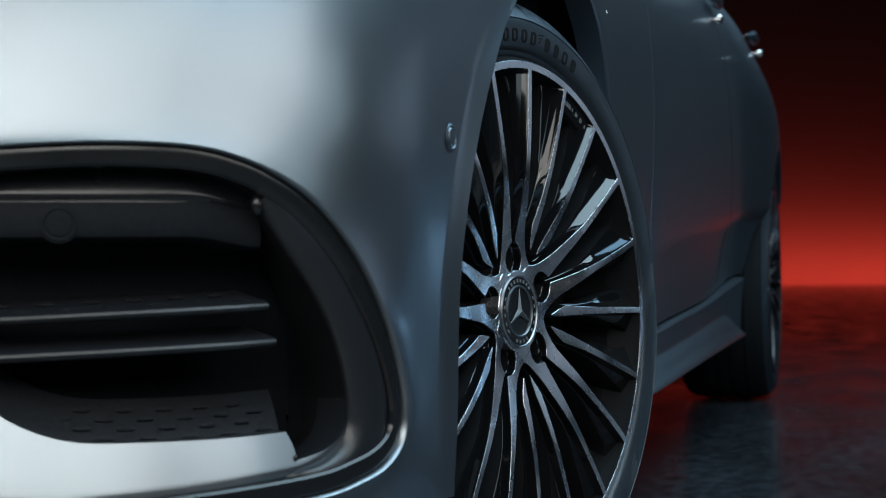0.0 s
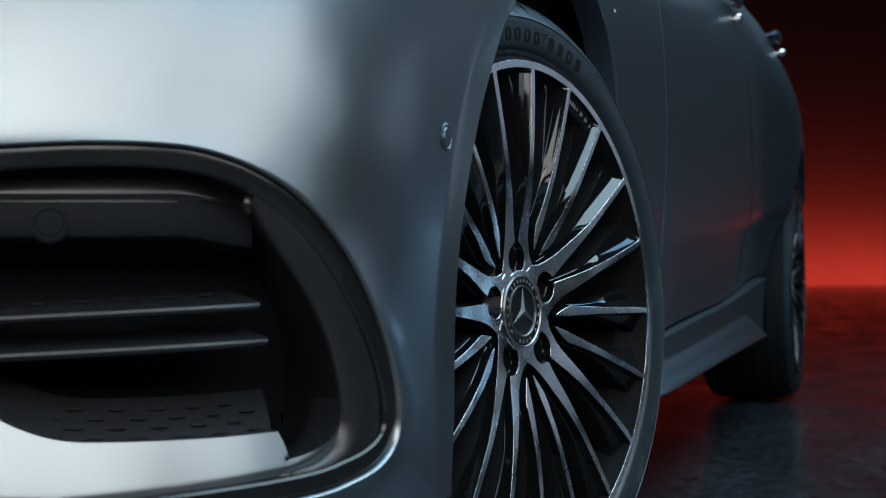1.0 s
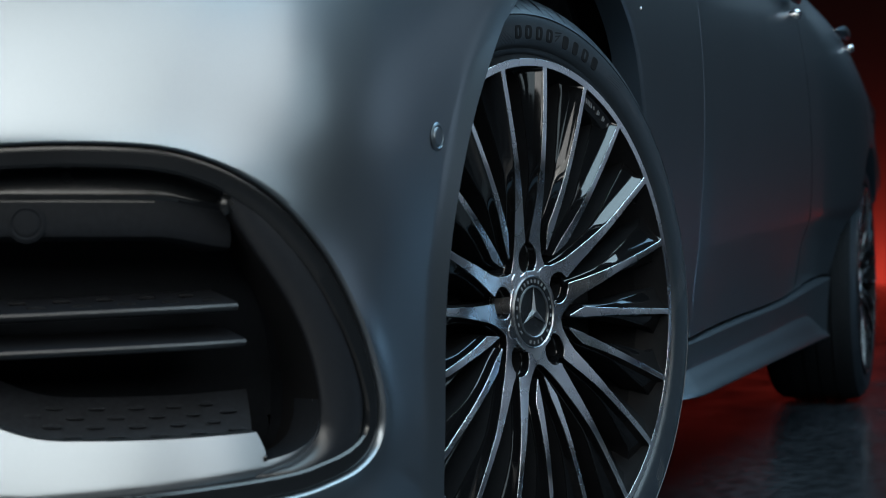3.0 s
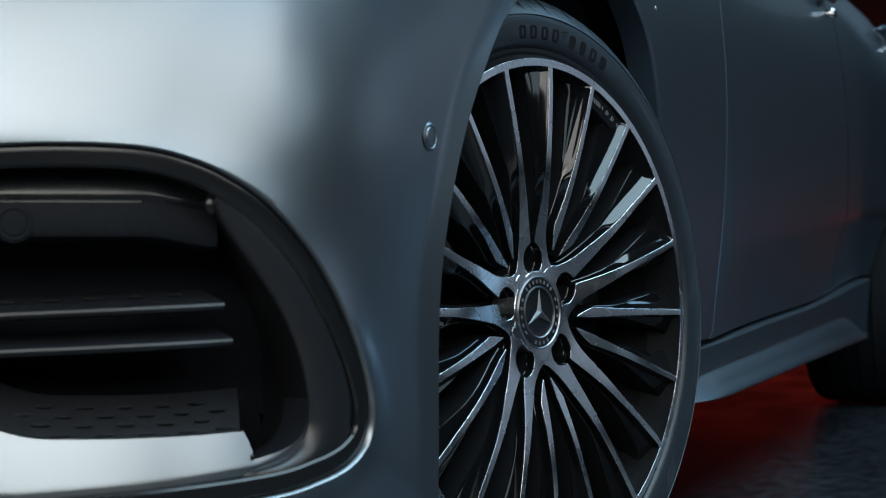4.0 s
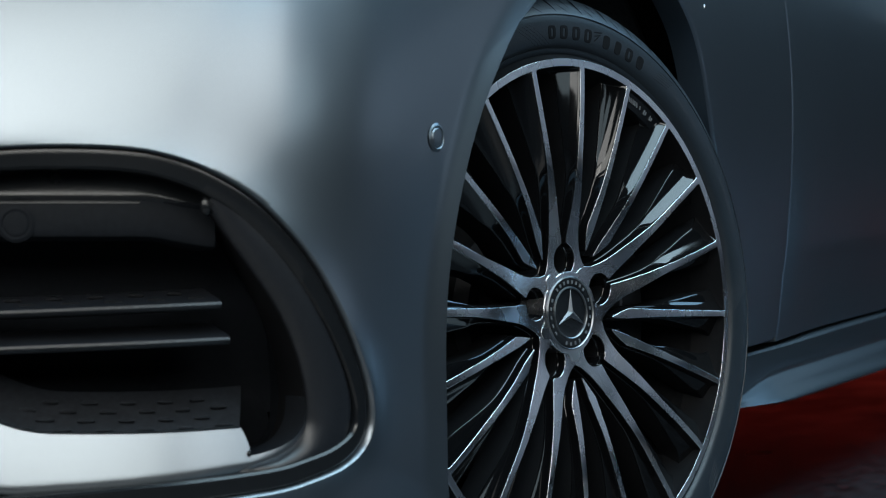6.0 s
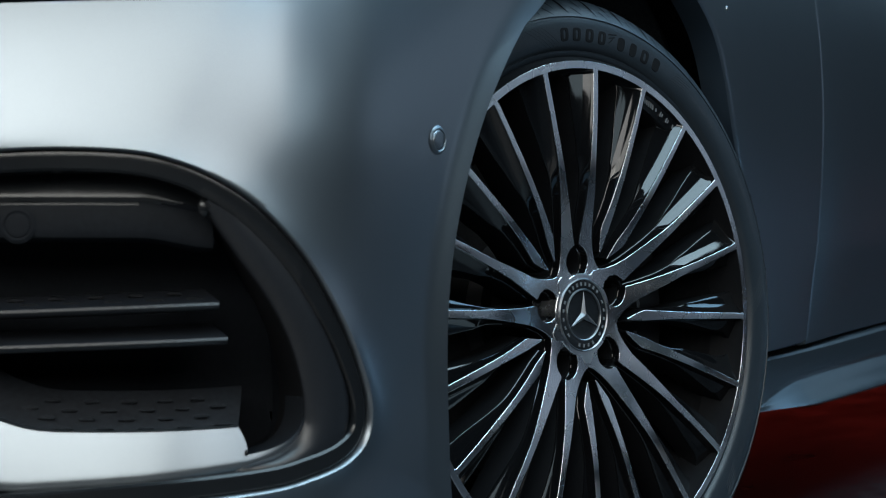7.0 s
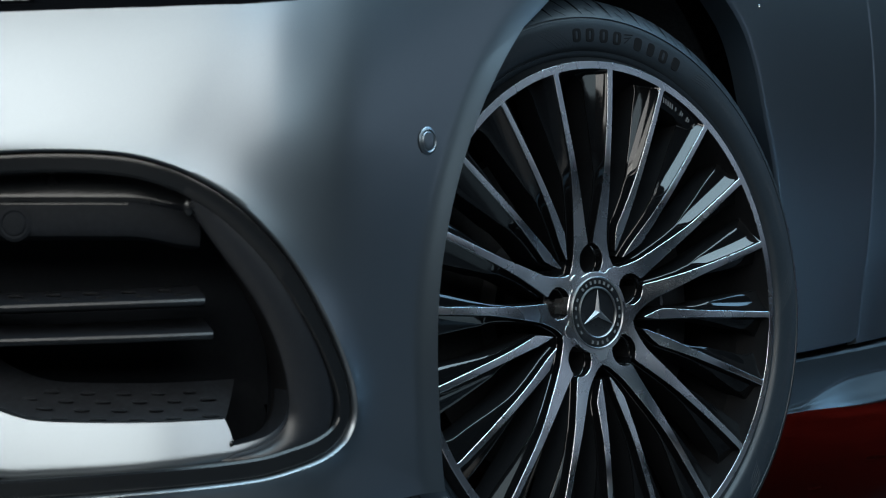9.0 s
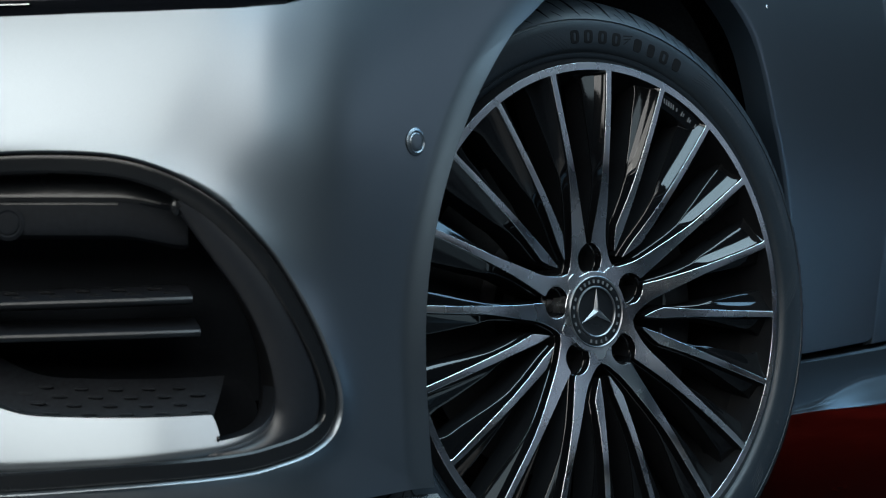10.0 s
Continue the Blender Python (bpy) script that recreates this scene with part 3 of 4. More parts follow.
def rear_quarter(bm):
    line = [(REAR_Y - 0.412 * math.cos(radians(a)), AXLE_Z + 0.412 * math.sin(radians(a))) for a in np.linspace(3, 70, 30)] + [(3.03, 0.80), (3.03, 1.09), (3.6, 1.09), (4.3, 1.04), (4.8, 1.0), (4.95, 0.8), (4.98, 0.55), (4.9, 0.35), (4.4, 0.25), (3.55, 0.25)]
    u = [0.0]
    for a, b in zip(line, line[1:]):
        u.append(u[-1] + math.dist(a, b))
    rows = []
    for k in np.linspace(0, u[-1], 120):
        i = max(0, min(len(line) - 2, int(np.searchsorted(u, k)) - 1))
        f = (k - u[i]) / (u[i + 1] - u[i])
        q = (line[i][0] + (line[i + 1][0] - line[i][0]) * f, line[i][1] + (line[i + 1][1] - line[i][1]) * f)
        a = math.atan2(q[1] - AXLE_Z, q[0] - REAR_Y)
        p = (REAR_Y + 0.392 * math.cos(a), AXLE_Z + 0.392 * math.sin(a))
        row = [side(p[0], p[1], 0.04), side(p[0], p[1], 0.004)]
        row += [side(p[0] + (q[0] - p[0]) * g, p[1] + (q[1] - p[1]) * g) for g in np.linspace(0.02, 1, 12)]
        rows.append(row)
    sheet(bm, rows)


both_sides("rear_quarter", rear_quarter, PAINT, car)


def sill(bm):
    """The rocker panel, with a blade that stands out at its foot."""
    rows = []
    for y in np.concatenate((np.linspace(0.42, 2.30, 64), np.linspace(2.33, 2.70, 22))):
        top = door_low(y) - 0.004
        # the blade rises out of the foot in a point, runs level and ends rounded before the rear wheel
        crest = float(np.interp(y, (0.42, 0.56, 0.62, 0.68, 0.74, 0.85, 1.14, 1.6, 2.08, 2.24, 2.34, 2.43, 2.50, 2.70), (0.208, 0.209, 0.217, 0.227, 0.2345, 0.239, 0.246, 0.257, 0.272, 0.274, 0.267, 0.250, 0.224, 0.220)))
        foot = float(np.interp(y, (0.42, 0.8, 1.5, 2.45, 2.7), (0.204, 0.203, 0.211, 0.219, 0.219)))
        k = smooth(0.0, 0.03, crest - foot - 0.003)
        out = 0.001 + 0.031 * k
        lip = max(0.002, (crest - foot) * 0.16)
        rows.append([Vector((x, y, z)) for x, z in ((-0.03, top), (-0.008, top), (-0.001, top - 0.001), (0.002, top - 0.0045), (0.0, top - 0.010), (-0.006, (top + crest) / 2), (-0.009, crest + 0.007), (-0.009, crest + 0.0025), (-0.0075, crest),
                                                     (-0.004 + out * 0.12, crest - (crest - foot) * 0.12), (-0.004 + out * 0.42, crest - (crest - foot) * 0.42), (-0.004 + out * 0.75, crest - (crest - foot) * 0.70), (out - 0.0045, foot + lip), (out - 0.003, foot + lip * 0.45), (out - 0.006, foot), (-0.06, foot - 0.006), (-0.3, 0.20))])
    sheet(bm, rows)


both_sides("sill", sill, PAINT, car)


def door_handle(y, z, tilt, stand=0.0, long=0.12, tall=0.015):
    def make(bm):
        rows = []
        n = 20
        for i in range(n + 1):
            u = i / n * 2 - 1
            w = tall * (1 - u**6) + 0.001
            out = 0.028 * (1 - abs(u) ** 5) + 0.001
            base = side(y + u * long, z + u * tilt)
            rows.append([base + Vector((out * 0.65 + stand + 0.009 * math.cos(a), 0, w * math.sin(a))) for a in np.linspace(0, 2 * math.pi, 15)[:-1]])
        rings = sheet(bm, rows, True)
        cap(bm, rings[0]), cap(bm, rings[-1])
    return make


for door, y, z, stand in ((front_door, 1.93, 1.000, 0.006), (rear_door, 2.98, 1.056, 0.014)):
    # chrome button added to make the glint below the handle
    both_sides("glint_button", door_handle(y + 0.02, z - 0.042, 0.0, stand * 0.6 - 0.004, 0.013, 0.011), CHROME, door)
    both_sides("door_handle", door_handle(y, z, 0.006, stand), PAINT, door)

# ---- upper body, bonnet, roof and tail ----


def hull(bm, sections, n=24):
    """A skin over cross-sections (y, half width, low z, crown z, power)."""
    rows = []
    for y, w, low, high, power in sections:
        rows.append([(MIDDLE_X + w * math.copysign(abs(math.cos(a)) ** (2 / power), math.cos(a)), y, low + (high - low) * abs(math.sin(a)) ** (2 / power)) for a in np.linspace(0, math.pi, n)])
    rings = sheet(bm, rows)
    cap(bm, rings[0]), cap(bm, rings[-1])


bm = bmesh.new()
hull(bm, [(-0.70, 0.50, 0.60, 0.66, 3), (-0.55, 0.72, 0.64, 0.78, 3), (-0.2, 0.88, 0.78, 0.92, 3), (0.3, 0.915, 0.88, 1.0, 3), (0.85, 0.90, 0.93, 1.05, 3)])
part("bonnet", bm, PAINT, car)
bm = bmesh.new()
hull(bm, [(0.8, 0.86, 0.95, 1.03, 3), (1.4, 0.83, 0.96, 1.34, 3), (1.9, 0.82, 0.97, 1.47, 3), (2.6, 0.82, 0.98, 1.50, 3), (3.2, 0.83, 0.99, 1.44, 3), (3.8, 0.85, 1.0, 1.24, 3), (4.2, 0.87, 1.0, 1.08, 3)], 40)
part("cabin_glass", bm, GLASS_DARK, car, "dark tinted cabin glass")
bm = bmesh.new()
hull(bm, [(1.55, 0.60, 1.36, 1.425, 3), (1.9, 0.63, 1.40, 1.485, 3), (2.6, 0.63, 1.43, 1.515, 3), (3.2, 0.61, 1.38, 1.455, 3), (3.5, 0.56, 1.30, 1.375, 3)], 30)
part("roof", bm, PAINT, car)
bm = bmesh.new()
hull(bm, [(4.05, 0.90, 0.95, 1.06, 3), (4.5, 0.90, 0.93, 1.05, 3), (4.85, 0.82, 0.9, 1.0, 3)])
part("boot_lid", bm, PAINT, car)
bm = bmesh.new()
block(bm, pose(MIDDLE_X, 4.86, 0.62), 1.72, 0.2, 0.66, 0.07)
part("rear_bumper", bm, PAINT, car)
bm = bmesh.new()
block(bm, pose(MIDDLE_X, 1.7, 0.28), 1.25, 4.4, 0.14, 0.02)
block(bm, pose(MIDDLE_X, 1.63, 0.56), 1.70, 1.9, 0.7, 0.02)
block(bm, pose(MIDDLE_X, 4.2, 0.56), 1.70, 1.2, 0.6, 0.02)
block(bm, pose(MIDDLE_X, -0.1, 0.5), 1.16, 1.0, 0.5, 0.02)
part("underbody", bm, MATT_BLACK, car)


def arch_liner(y, z, r):
    def make(bm):
        rows = []
        for a in np.linspace(-20, 200, 40):
            c, s = math.cos(radians(a)), math.sin(radians(a))
            rows.append([(x, y + k * c, z + k * s) for x, k in ((-0.040, r), (-0.050, r + 0.012), (-0.34, r + 0.012), (-0.342, 0.02))])
        sheet(bm, rows)
    return make


both_sides("arch_liner", arch_liner(ARCH[0], ARCH[1], ARCH[2] + 0.031), MATT_BLACK, car)
both_sides("arch_liner", arch_liner(REAR_Y, AXLE_Z, 0.392), MATT_BLACK, car)

# ---- wheels ----
PHASE = -7.7


face_x = spline((0.04, 0.05, 0.08, 0.12, 0.157, 0.20, 0.24, 0.2631), (-0.0190, -0.0188, -0.0158, -0.0078, -0.0024, 0.0009, 0.0026, 0.0030))


def spoke_mesh(free, sign):
    """One spoke on the line radial at 9 degrees beside its group's axis, which points up."""
    bm = bmesh.new()
    rows = []
    rads = [0.0725, 0.078, 0.086, 0.096, 0.11, 0.13, 0.15, 0.158, 0.163, 0.168, 0.173, 0.179, 0.186, 0.195, 0.206, 0.22, 0.23, 0.238, 0.243, 0.248, 0.252, 0.2550, 0.2564, 0.2580, 0.2593, 0.2603, 0.2611, 0.2617, 0.2621, 0.2624, 0.2631] if free else [0.0405, 0.042, 0.044, 0.047, 0.050, 0.054, 0.058, 0.062, 0.066, 0.070, 0.0735, 0.0756, 0.078, 0.085, 0.09, 0.096, 0.11, 0.13, 0.15, 0.158, 0.163, 0.168, 0.173, 0.179, 0.186, 0.195, 0.206, 0.22, 0.23, 0.238, 0.243, 0.248, 0.252, 0.2550, 0.2564, 0.2580, 0.2593, 0.2603, 0.2611, 0.2617, 0.2621, 0.2624, 0.2631]
    inner = lambda r: float(np.interp(r, (0.0405, 0.042, 0.044, 0.047, 0.050, 0.054, 0.058, 0.062, 0.066, 0.070, 0.0735, 0.0756, 0.078, 0.088, 0.10, 0.13, 0.157, 0.19, 0.22, 0.262),
                                      (0.0004, 0.0071, 0.0106, 0.0136, 0.0156, 0.0170, 0.0175, 0.0170, 0.0156, 0.0127, 0.0081, 0.0040, 0.0037, 0.0062, 0.0092, 0.0156, 0.0206, 0.0264, 0.0314, 0.0374)))
    outer = spline((0.040, 0.046, 0.050, 0.058, 0.070, 0.085, 0.10, 0.13, 0.157, 0.19, 0.22, 0.262), (0.0294, 0.0334, 0.0312, 0.0282, 0.0260, 0.0250, 0.0258, 0.0280, 0.0300, 0.0345, 0.0390, 0.0450))
    wide = spline((0.095, 0.13, 0.17, 0.22, 0.262), (0.0120, 0.0092, 0.0078, 0.0071, 0.0066))
    for r in rads:
        a, b = inner(r), outer(r)
        if free:
            v, w = 0.1565 * r, wide(max(r, 0.095))
            a, b = v - w / 2, v + w / 2
            k = max(0.0, (0.094 - r) / 0.0215)
            b -= (w - 0.0022) * min(1.0, k)
            a += 0.0006 * k
        round_ = 0.0062 - math.sqrt(max(0.0, 0.0062**2 - max(0.0, r - 0.2562) ** 2))
        a, b = a - round_, b + round_
        x = face_x(r)
        # a hollow runs down from the face to a ledge that widens towards the rim and ends in a rounded edge
        reach = float(np.interp(r, (0.045, 0.08, 0.12, 0.145, 0.170, 0.245), (0.0005, 0.0008, 0.0014, 0.0030, 0.0086, 0.0105)))
        ledge = 0.0115 * smooth(0.150, 0.250, r) + 0.012 * max(0.0, (r - 0.238) / 0.024) ** 2
        drop = float(np.interp(r, (0.05, 0.12, 0.17, 0.262), (0.008, 0.009, 0.0086, 0.0083)))
        c = 0.0004
        def flank(reach):
            half = [(x - c, 0.0), (x - 0.0012, 0.0003)]
            half += [(x - 0.0012 - drop * (1.32 * g - 0.32 * g * g), 0.0003 + reach * g) for g in (0.15, 0.3, 0.45, 0.6, 0.72, 0.84, 0.93, 1.0)]
            e, out = x - 0.0012 - drop, 0.0003 + reach + ledge
            return half + [(e - 0.21 * ledge, out - ledge * 0.5), (e - 0.42 * ledge, out), (e - 0.42 * ledge - 0.0005, out + 0.0007), (e - 0.42 * ledge - 0.0018, out + 0.0012), (e - 0.034, out + 0.0023 - ledge * 0.2)]

        # the flanks that look back along the wheel's turn fall away more steeply
        low, high = (reach, 0.25 * reach) if sign > 0 else (0.25 * reach, reach)
        pts = [(px, a - pv) for px, pv in reversed(flank(low))] + [(x - 0.0001, a + c), (x, (a + b) / 2), (x - 0.0001, b - c)] + [(px, b + pv) for px, pv in flank(high)]
        rows.append([(px, sign * pv, r) for px, pv in pts])
    rings = sheet(bm, rows, True)
    for f in bm.faces:
        f.material_index = 1
    bm.faces.ensure_lookup_table()
    n = len(rows[0])
    for k, f in enumerate(bm.faces):
        if k % n in (14, 15, 16, 17):
            f.material_index = 0
        elif k % n in (0, 31, 32):
            f.material_index = 2
    cap(bm, rings[0], 1), cap(bm, rings[-1], 1)
    return bm


def wheel(place, detail=True):
    """A multi-spoke wheel with its tyre; its outer side looks along x."""
    w = part("wheel", bmesh.new(), MACHINED, car, "black and machined multi-spoke alloy wheel")
    w.matrix_basis = place
    # tyre
    bm = bmesh.new()
    prof = [(0.262, -0.02), (0.2735, -0.012), (0.2765, -0.0075), (0.2800, -0.0056), (0.2822, -0.0050), (0.2828, -0.0058), (0.2836, -0.0050), (0.2850, -0.0026), (0.2885, -0.0006), (0.294, 0.0008), (0.300, 0.0016), (0.3065, 0.0018), (0.3120, 0.0013),
            (0.3158, 0.0003), (0.3163, -0.0012), (0.3176, -0.0016), (0.3184, -0.0004), (0.3230, -0.0032), (0.3300, -0.0082), (0.3370, -0.0150), (0.3420, -0.0225), (0.3460, -0.0340), (0.3485, -0.046), (0.3495, -0.060)]
    for gx in (-0.068, -0.112, -0.150, -0.194):
        prof += [(0.3515, gx + 0.0045), (0.345, gx + 0.0035), (0.345, gx - 0.0035), (0.3515, gx - 0.0045)]
    half = -0.1310
    prof += [(r, 2 * half - x) for r, x in reversed(prof[:24])]
    lathe(bm, prof, 128)
    # without detail, shoulder and tread take the rubber darkened for shade
    for f in bm.faces:
        c = f.calc_center_median()
        f.material_index = 1 if not detail and math.hypot(c.y, c.z) > 0.335 else 0
    part("tyre", bm, [RUBBER, SHADED_TREAD], w, "black low-profile tyre with moulded sidewall marks")
    # rim lip and barrel
    bm = bmesh.new()
    lathe(bm, [(0.2626, 0.0027), (0.2629, 0.0030), (0.2704, 0.0030), (0.2708, 0.0026)], 160)
    part("rim_lip", bm, MACHINED, w)
    bm = bmesh.new()
    lathe(bm, [(0.2626, 0.0027), (0.2622, 0.0004), (0.2612, -0.005), (0.2588, -0.014), (0.2562, -0.024), (0.2515, -0.036)], 160)
    part("rim_wall", bm, RECESS_SHADE, w)
    bm = bmesh.new()
    lathe(bm, [(0.2708, 0.0026), (0.2716, 0.0012), (0.2727, -0.0005), (0.2745, -0.003), (0.2765, -0.008), (0.272, -0.02)], 128)
    lathe(bm, [(0.2515, -0.036), (0.250, -0.05), (0.232, -0.07), (0.226, -0.10), (0.226, -0.20), (0.25, -0.24)], 128)
    part("rim_barrel", bm, BARREL_BLACK, w)
    for free in (False, True):
        for sign in (-1, 1):
            first = part("spoke", spoke_mesh(free, sign), [MACHINED, WHEEL_BLACK, RECESS_SHADE], w, sharp=31)
            for k in range(5):
                turn = pose(0, 0, 0, -(PHASE + 72 * k + (36 if free else 0)))
                if k == 0:
                    first.matrix_basis = turn
                else:
                    again(first, w, turn)
    # hub with five bolt wells
    bm = bmesh.new()
    rows = []
    steps = 200
    for depth_, base in ((-0.055, 0.0), (-0.0190, 0.0), (-0.0182, -0.0007)):
        row = []
        for i in range(steps):
            a = 2 * math.pi * i / steps
            d = abs((math.degrees(a) - PHASE + 36) % 72 - 36)
            r = 0.0445 + 0.0085 * smooth(22, 33, d) + base
            row.append((depth_, r * math.sin(a), r * math.cos(a)))
        rows.append(row)
    rows.append([(-0.0182, 0.0395 * math.sin(2 * math.pi * i / steps), 0.0395 * math.cos(2 * math.pi * i / steps)) for i in range(steps)])
    rows.append([(-0.0200, 0.0390 * math.sin(2 * math.pi * i / steps), 0.0390 * math.cos(2 * math.pi * i / steps)) for i in range(steps)])
    rings = sheet(bm, rows, True)
    part("hub", bm, MACHINED, w)
    bm = bmesh.new()
    lathe(bm, [(0.001, -0.06), (0.085, -0.058), (0.09, -0.07), (0.0, -0.09)], 48)
    part("hub_back", bm, BARREL_BLACK, w)
    # bolt wells and bolts
    bm = bmesh.new()
    lathe(bm, [(0.0190, -0.0225), (0.0172, -0.0235), (0.0165, -0.052), (0.0003, -0.051)], 32)
    well = part("bolt_well", bm, WHEEL_BLACK, w)
    bm = bmesh.new()
    lathe(bm, [(0.0002, -0.041), (0.0055, -0.041), (0.0085, -0.0425), (0.0095, -0.046), (0.0105, -0.052)], 6)
    bolt = part("lug_bolt", bm, GLOSS_BLACK, w)
    for k in range(5):
        a = radians(PHASE + 72 * k)
        at = Matrix.Translation((0, 0.058 * math.sin(a), 0.058 * math.cos(a)))
        if k == 0:
            well.matrix_basis, bolt.matrix_basis = at, at
        else:
            again(well, w, at), again(bolt, w, at)
    # centre cap
    bm = bmesh.new()
    lathe(bm, [(0.0395, -0.022), (0.0392, -0.0172), (0.0385, -0.0168), (0.0378, -0.0174), (0.0374, -0.0184)], 72)
    lathe(bm, [(0.0285, -0.0184), (0.0281, -0.0170), (0.0272, -0.0166), (0.0264, -0.0172), (0.0262, -0.0190)], 72)
    part("cap_ring", bm, CAP_METAL, w)
    bm = bmesh.new()
    lathe(bm, [(0.0380, -0.0183), (0.030, -0.0179), (0.0262, -0.0186), (0.02, -0.0188), (0.0001, -0.0186)], 64)
    part("centre_cap", bm, GLOSS_BLACK, w, "black centre cap")
    bm = bmesh.new()
    for k in range(3):
        tip_a = radians(120 * k)
        def spot(r, a, x):
            return bm.verts.new((x, r * math.sin(a), r * math.cos(a)))
        tip, left, right, mid = spot(0.0262, tip_a, -0.0172), spot(0.0048, tip_a - radians(60), -0.0178), spot(0.0048, tip_a + radians(60), -0.0178), spot(0.0, 0, -0.0150)
        bm.faces.new((tip, left, mid)), bm.faces.new((tip, mid, right))
    bmesh.ops.remove_doubles(bm, verts=bm.verts, dist=1e-6)
    part("emblem", bm, CAP_METAL, w, "plain metal three-armed shape", sharp=5)
    bm = bmesh.new()
    for start, count, step, long in ((-42, 8, 12.0, 0.0055), (156, 4, 13.0, 0.0055), (66, 5, 16.0, 0.008), (-130, 5, 16.0, 0.008)):
        for k in range(count):
            a = radians(start + step * k)
            block(bm, Matrix.Translation((-0.0176, 0.0332 * math.sin(a), 0.0332 * math.cos(a))) @ pose(0, 0, 0, -math.degrees(a)), 0.0008, long * 0.45, 0.0036 if long < 0.006 else 0.0022)
    tagged(part("cap_marks", bm, DIM_MARK, w), kind="stuff")
    # brake
    bm = bmesh.new()
    lathe(bm, [(0.09, -0.085), (0.10, -0.098), (0.183, -0.098), (0.1835, -0.126), (0.10, -0.126)], 96)
    part("brake_disc", bm, IRON, w)
    bm = bmesh.new()
    rows = []
    for a in np.linspace(60, 124, 24):
        c, s = math.cos(radians(a)), math.sin(radians(a))
        rows.append([(x, r * s, r * c) for x, r in ((-0.115, 0.205), (-0.080, 0.205), (-0.068, 0.195), (-0.064, 0.17), (-0.066, 0.13), (-0.076, 0.115), (-0.115, 0.112))])
    rings = sheet(bm, rows)
    cap(bm, rings[0]), cap(bm, rings[-1])
    part("brake_caliper", bm, CALIPER, w, "dark grey brake caliper")
    bm = bmesh.new()
    for a, r in ((84, 0.150), (87.5, 0.150), (91, 0.150), (101, 0.146), (104.5, 0.146), (108, 0.146)):
        q = radians(a)
        block(bm, Matrix.Translation((-0.0645, r * math.sin(q), r * math.cos(q))) @ pose(0, 0, 0, -a + 8), 0.002, 0.014, 0.0035)
    tagged(part("caliper_marks", bm, PALE_MARK, w), kind="stuff")
    if not detail:
        return w
    # moulded marks on the tyre's sidewall
    def on_wall(r, a, up=0.0):
        x = np.interp(r, [p[0] for p in prof[7:20]], [p[1] for p in prof[7:20]]) + up
        return Vector((x, r * math.sin(a), r * math.cos(a)))

    def bar(bm, a, r, wide, tall, lean=0.0, up=0.0006):
        rows = []
        for g in np.linspace(-0.5, 0.5, 4):
            rr = r + tall * g
            row = []
            for h in np.linspace(-0.5, 0.5, 3):
                row.append(on_wall(rr, a + (wide * h + lean * tall * g) / r, up))
            rows.append(row)
        sheet(bm, rows)

    def stroke(bm, p, q, wide, up=0.0004, n=12):
        """A thin raised line on the sidewall between two (degrees, radius) points."""
        rows = []
        for g in np.linspace(0, 1, n):
            a, r = radians(p[0] + (q[0] - p[0]) * g), p[1] + (q[1] - p[1]) * g
            da, dr = radians(q[0] - p[0]) * r, q[1] - p[1]
            k = wide / math.hypot(da, dr) / 2
            rows.append([on_wall(r - da * k, a + dr * k / r, -0.0002), on_wall(r - da * k * 0.6, a + dr * k * 0.6 / r, up), on_wall(r + da * k * 0.6, a - dr * k * 0.6 / r, up), on_wall(r + da * k, a - dr * k / r, -0.0002)])
        sheet(bm, rows)

    def lozenge(bm, a, r, wide, tall, slit):
        """A rounded raised bar on the sidewall, with or without a slit down its middle."""
        def ring(w, h, up):
            out = []
            for i in range(28):
                t = 2 * math.pi * i / 28
                c, s = math.cos(t), math.sin(t)
                out.append(on_wall(r + h / 2 * math.copysign(abs(s) ** 0.55, s), a + w / 2 * math.copysign(abs(c) ** 0.55, c) / r, up))
            return out
        rows = [ring(wide, tall, -0.0002), ring(wide * 0.95, tall * 0.96, 0.0005)]
        if slit:
            rows += [ring(wide * 0.34, tall * 0.62, 0.0005), ring(wide * 0.28, tall * 0.58, -0.0002)]
        rings = sheet(bm, rows, True)
        if not slit:
            cap(bm, rings[-1])

    for k, (deg, wide, slit) in enumerate(((-8.1, 0.0125, True), (-4.3, 0.0130, True), (-0.3, 0.0130, True), (3.6, 0.0125, True), (9.8, 0.0120, False), (13.8, 0.0110, False), (17.8, 0.0130, True), (21.8, 0.0120, False))):
        bm = bmesh.new()
        lozenge(bm, radians(deg), 0.2988, wide, 0.0148, slit)
        part("sidewall_letter", bm, RUBBER_MARK, w, "dark raised bars on the sidewall")
    bm = bmesh.new()
    stroke(bm, (5.4, 0.3045), (8.0, 0.3068), 0.0016), stroke(bm, (5.6, 0.3005), (7.6, 0.3035), 0.0016), stroke(bm, (5.8, 0.2950), (7.0, 0.3010), 0.0014)
    part("sidewall_letter", bm, RUBBER_MARK, w)
    bm = bmesh.new()
    for base, way in ((-19.4, 1), (27.4, -1), (80.6, 1), (127.0, -1), (-68.0, 1), (174.0, 1), (222.0, -1)):
        for i in range(5):
            # a rank of slanted lines, each broken into dashes
            for d in range(7):
                g0, g1 = d / 7, (d + 0.72) / 7
                p0, p1 = (base + 1.15 * i, 0.3095), (base + 1.15 * i + way * 6.2, 0.2860)
                if way < 0:
                    p0, p1 = (base + 0.4 * i, 0.2960 + 0.0032 * i), (base + 0.4 * i + 5.4, 0.3000 + 0.0032 * i)
                q0 = tuple(u + (v - u) * g0 for u, v in zip(p0, p1))
                q1 = tuple(u + (v - u) * g1 for u, v in zip(p0, p1))
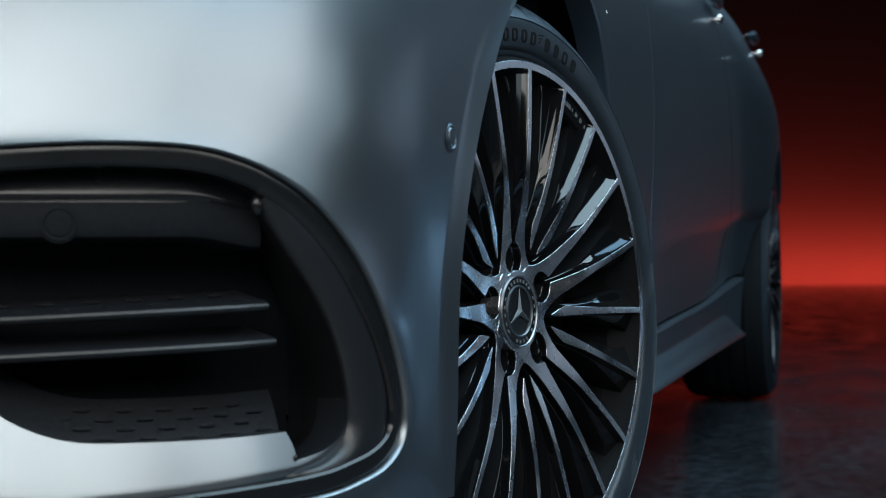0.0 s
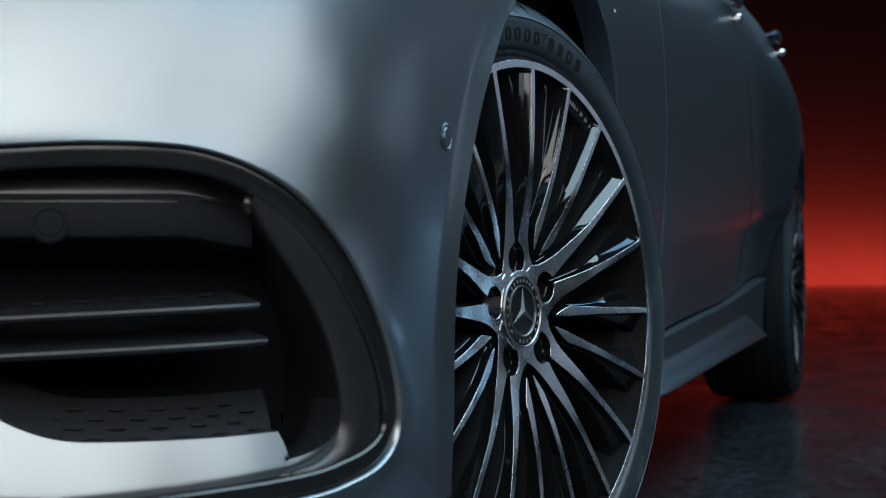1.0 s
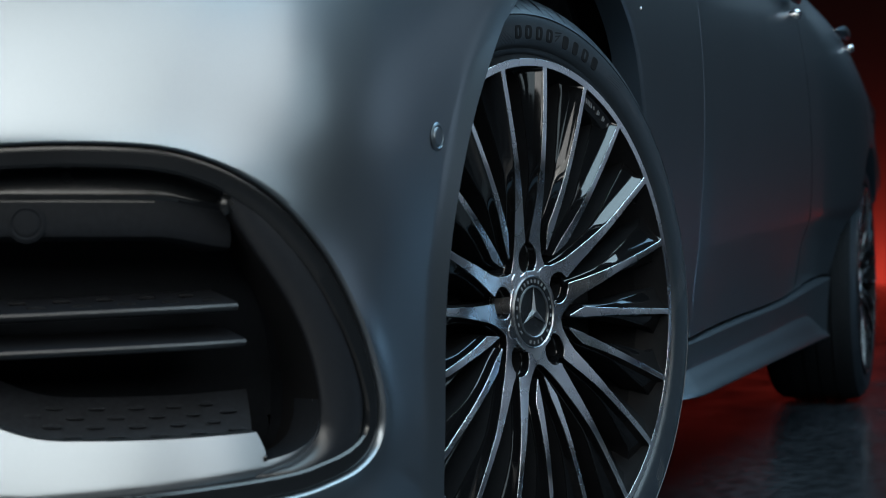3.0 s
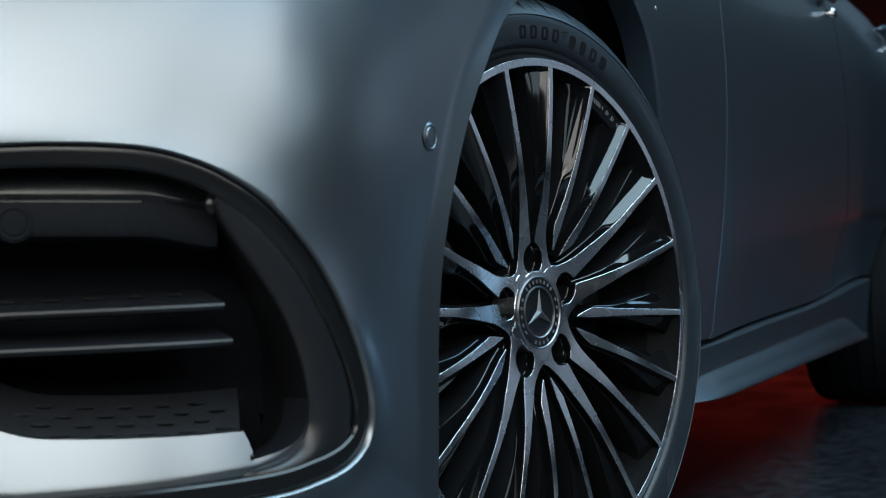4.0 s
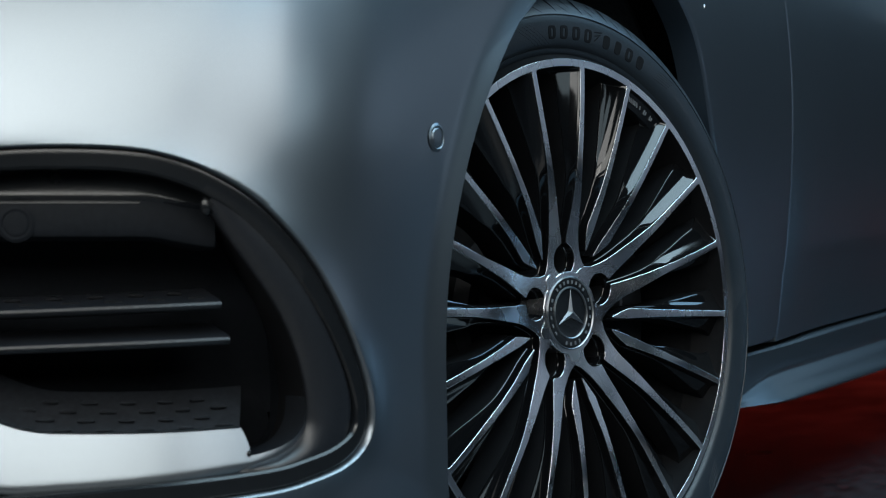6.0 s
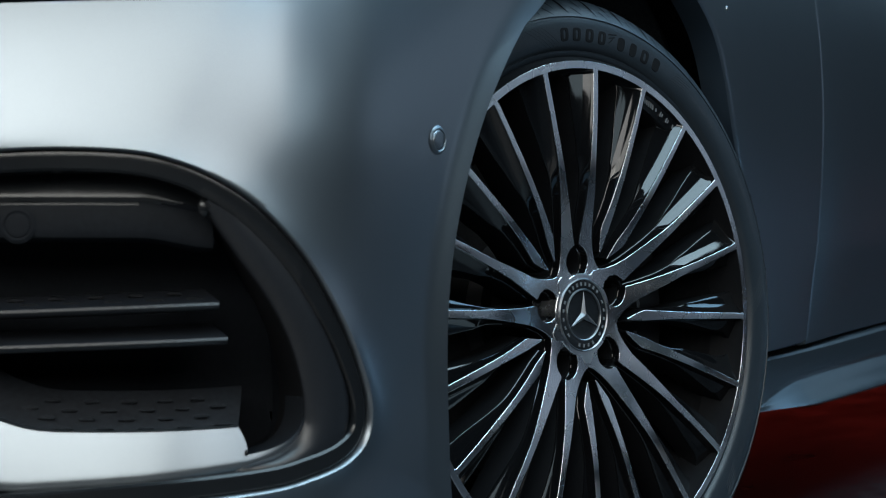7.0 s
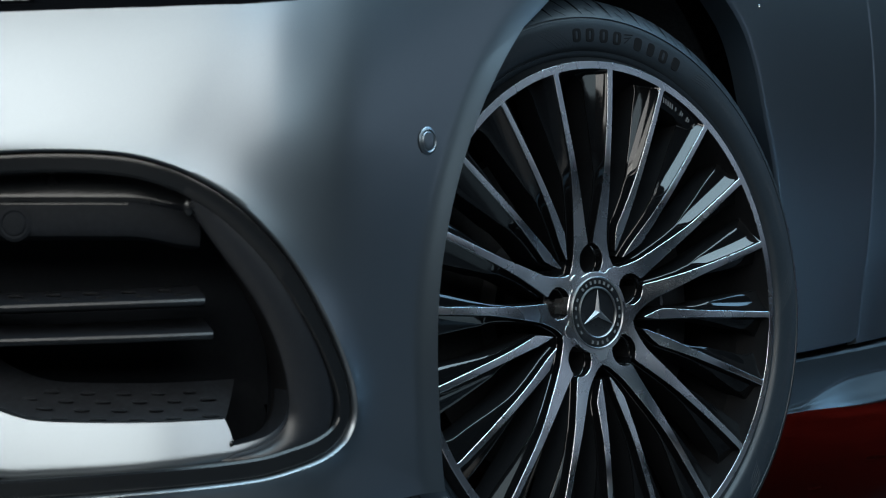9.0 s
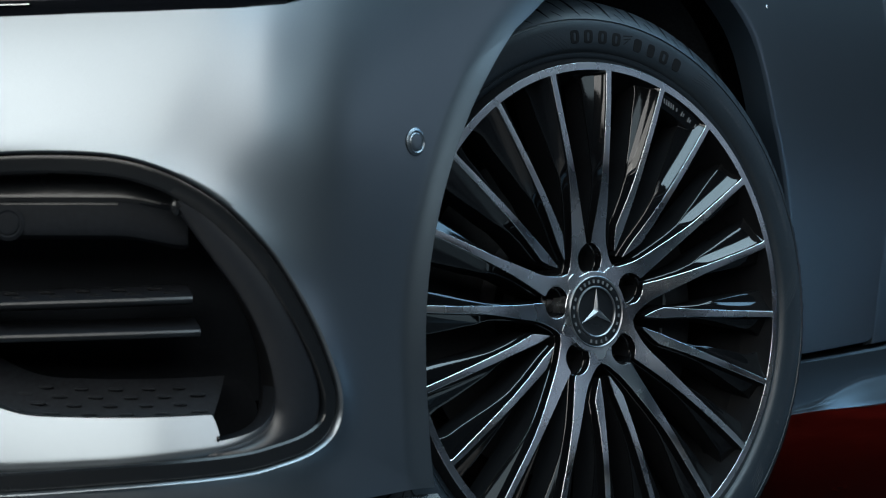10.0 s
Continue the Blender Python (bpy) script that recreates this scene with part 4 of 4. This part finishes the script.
                stroke(bm, q0, q1, 0.0010, 0.0003, 3)
    for base, n, r, tall in ((36, 10, 0.3010, 0.0042), (44.5, 1, 0.3060, 0.0066), (52, 5, 0.3070, 0.0050), (59.5, 14, 0.3040, 0.0052), (75.8, 2, 0.3010, 0.0070), (96, 16, 0.3025, 0.0040), (112, 9, 0.3000, 0.0058), (138, 7, 0.3030, 0.0055), (-30, 2, 0.2900, 0.0075), (-44, 8, 0.299, 0.005), (240, 12, 0.30, 0.005)):
        for i in range(n):
            step = 0.95 if tall < 0.0055 else 1.55
            if (i * 7 + n) % 5 != 4:
                bar(bm, radians(base + step * i), r, 0.0026 + 0.0009 * (i % 2), tall, lean=0.15, up=0.0004)
    tagged(part("sidewall_relief", bm, LIT_RELIEF, w), kind="stuff")
    # grooves of the shoulder as flat near-black strips, their shade put into the colour: long bent ones with short ones
    # between them
    shoulder = prof[16:24]
    run = [0.0]
    for p, q in zip(shoulder, shoulder[1:]):
        run.append(run[-1] + math.dist(p, q))
    bm = bmesh.new()
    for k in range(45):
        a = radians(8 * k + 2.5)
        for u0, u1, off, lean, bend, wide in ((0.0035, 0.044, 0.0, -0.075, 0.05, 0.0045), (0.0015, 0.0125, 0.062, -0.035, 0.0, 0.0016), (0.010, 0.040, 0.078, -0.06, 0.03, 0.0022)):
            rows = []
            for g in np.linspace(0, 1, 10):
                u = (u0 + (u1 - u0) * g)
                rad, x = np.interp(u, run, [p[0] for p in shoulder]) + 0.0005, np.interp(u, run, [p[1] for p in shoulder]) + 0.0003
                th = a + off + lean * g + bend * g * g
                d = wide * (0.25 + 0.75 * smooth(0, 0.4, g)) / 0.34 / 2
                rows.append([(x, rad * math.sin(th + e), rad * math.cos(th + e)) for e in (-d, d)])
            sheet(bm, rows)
    tagged(part("groove_shade_strips", bm, GROOVE_SHADE, w), kind="stuff")
    # plate with small marks between two spokes at the rim
    bm = bmesh.new()
    rows = []
    for a in np.linspace(PHASE + 28.6, PHASE + 43.4, 10):
        q = radians(a)
        rows.append([(x, r * math.sin(q), r * math.cos(q)) for x, r in ((-0.012, 0.2625), (-0.0020, 0.2622), (-0.0070, 0.2475), (-0.013, 0.2455), (-0.03, 0.244))])
    sheet(bm, rows)
    part("rim_plate", bm, WHEEL_BLACK, w)
    bm = bmesh.new()
    for a, lean, tall in [(29.8 + 0.85 * i, 0.5, 0.006) for i in range(5)] + [(34.6, 0.5, 0.004), (36.6, 0, 0.006), (37.3, 0, 0.004), (39.3, 0, 0.006), (40.0, 0, 0.004), (42.2, 0, 0.005)]:
        q = radians(PHASE + a)
        block(bm, Matrix.Translation((-0.0037, 0.2552 * math.sin(q), 0.2552 * math.cos(q))) @ pose(0, 0, 0, -(PHASE + a) + lean * 40), 0.0008, 0.0016, tall)
    tagged(part("rim_plate_marks", bm, PALE_MARK, w), kind="stuff")
    return w


STEER, CAMBER = 16.6, 1.8
turn = Matrix.Rotation(radians(-STEER), 4, "Z") @ Matrix.Rotation(radians(-CAMBER), 4, "Y")
wheel(Matrix.Translation((0, 0, AXLE_Z)) @ turn)
rear = wheel(Matrix.Translation((0.055, REAR_Y, AXLE_Z)), detail=False)
for y, at in ((0.0, turn), (REAR_Y, Matrix.Identity(4))):
    o = copy_thing(rear, Matrix.Translation((2 * MIDDLE_X - 0.03, y, AXLE_Z)) @ at @ Matrix.Rotation(math.pi, 4, "Z"))
    o.parent = car
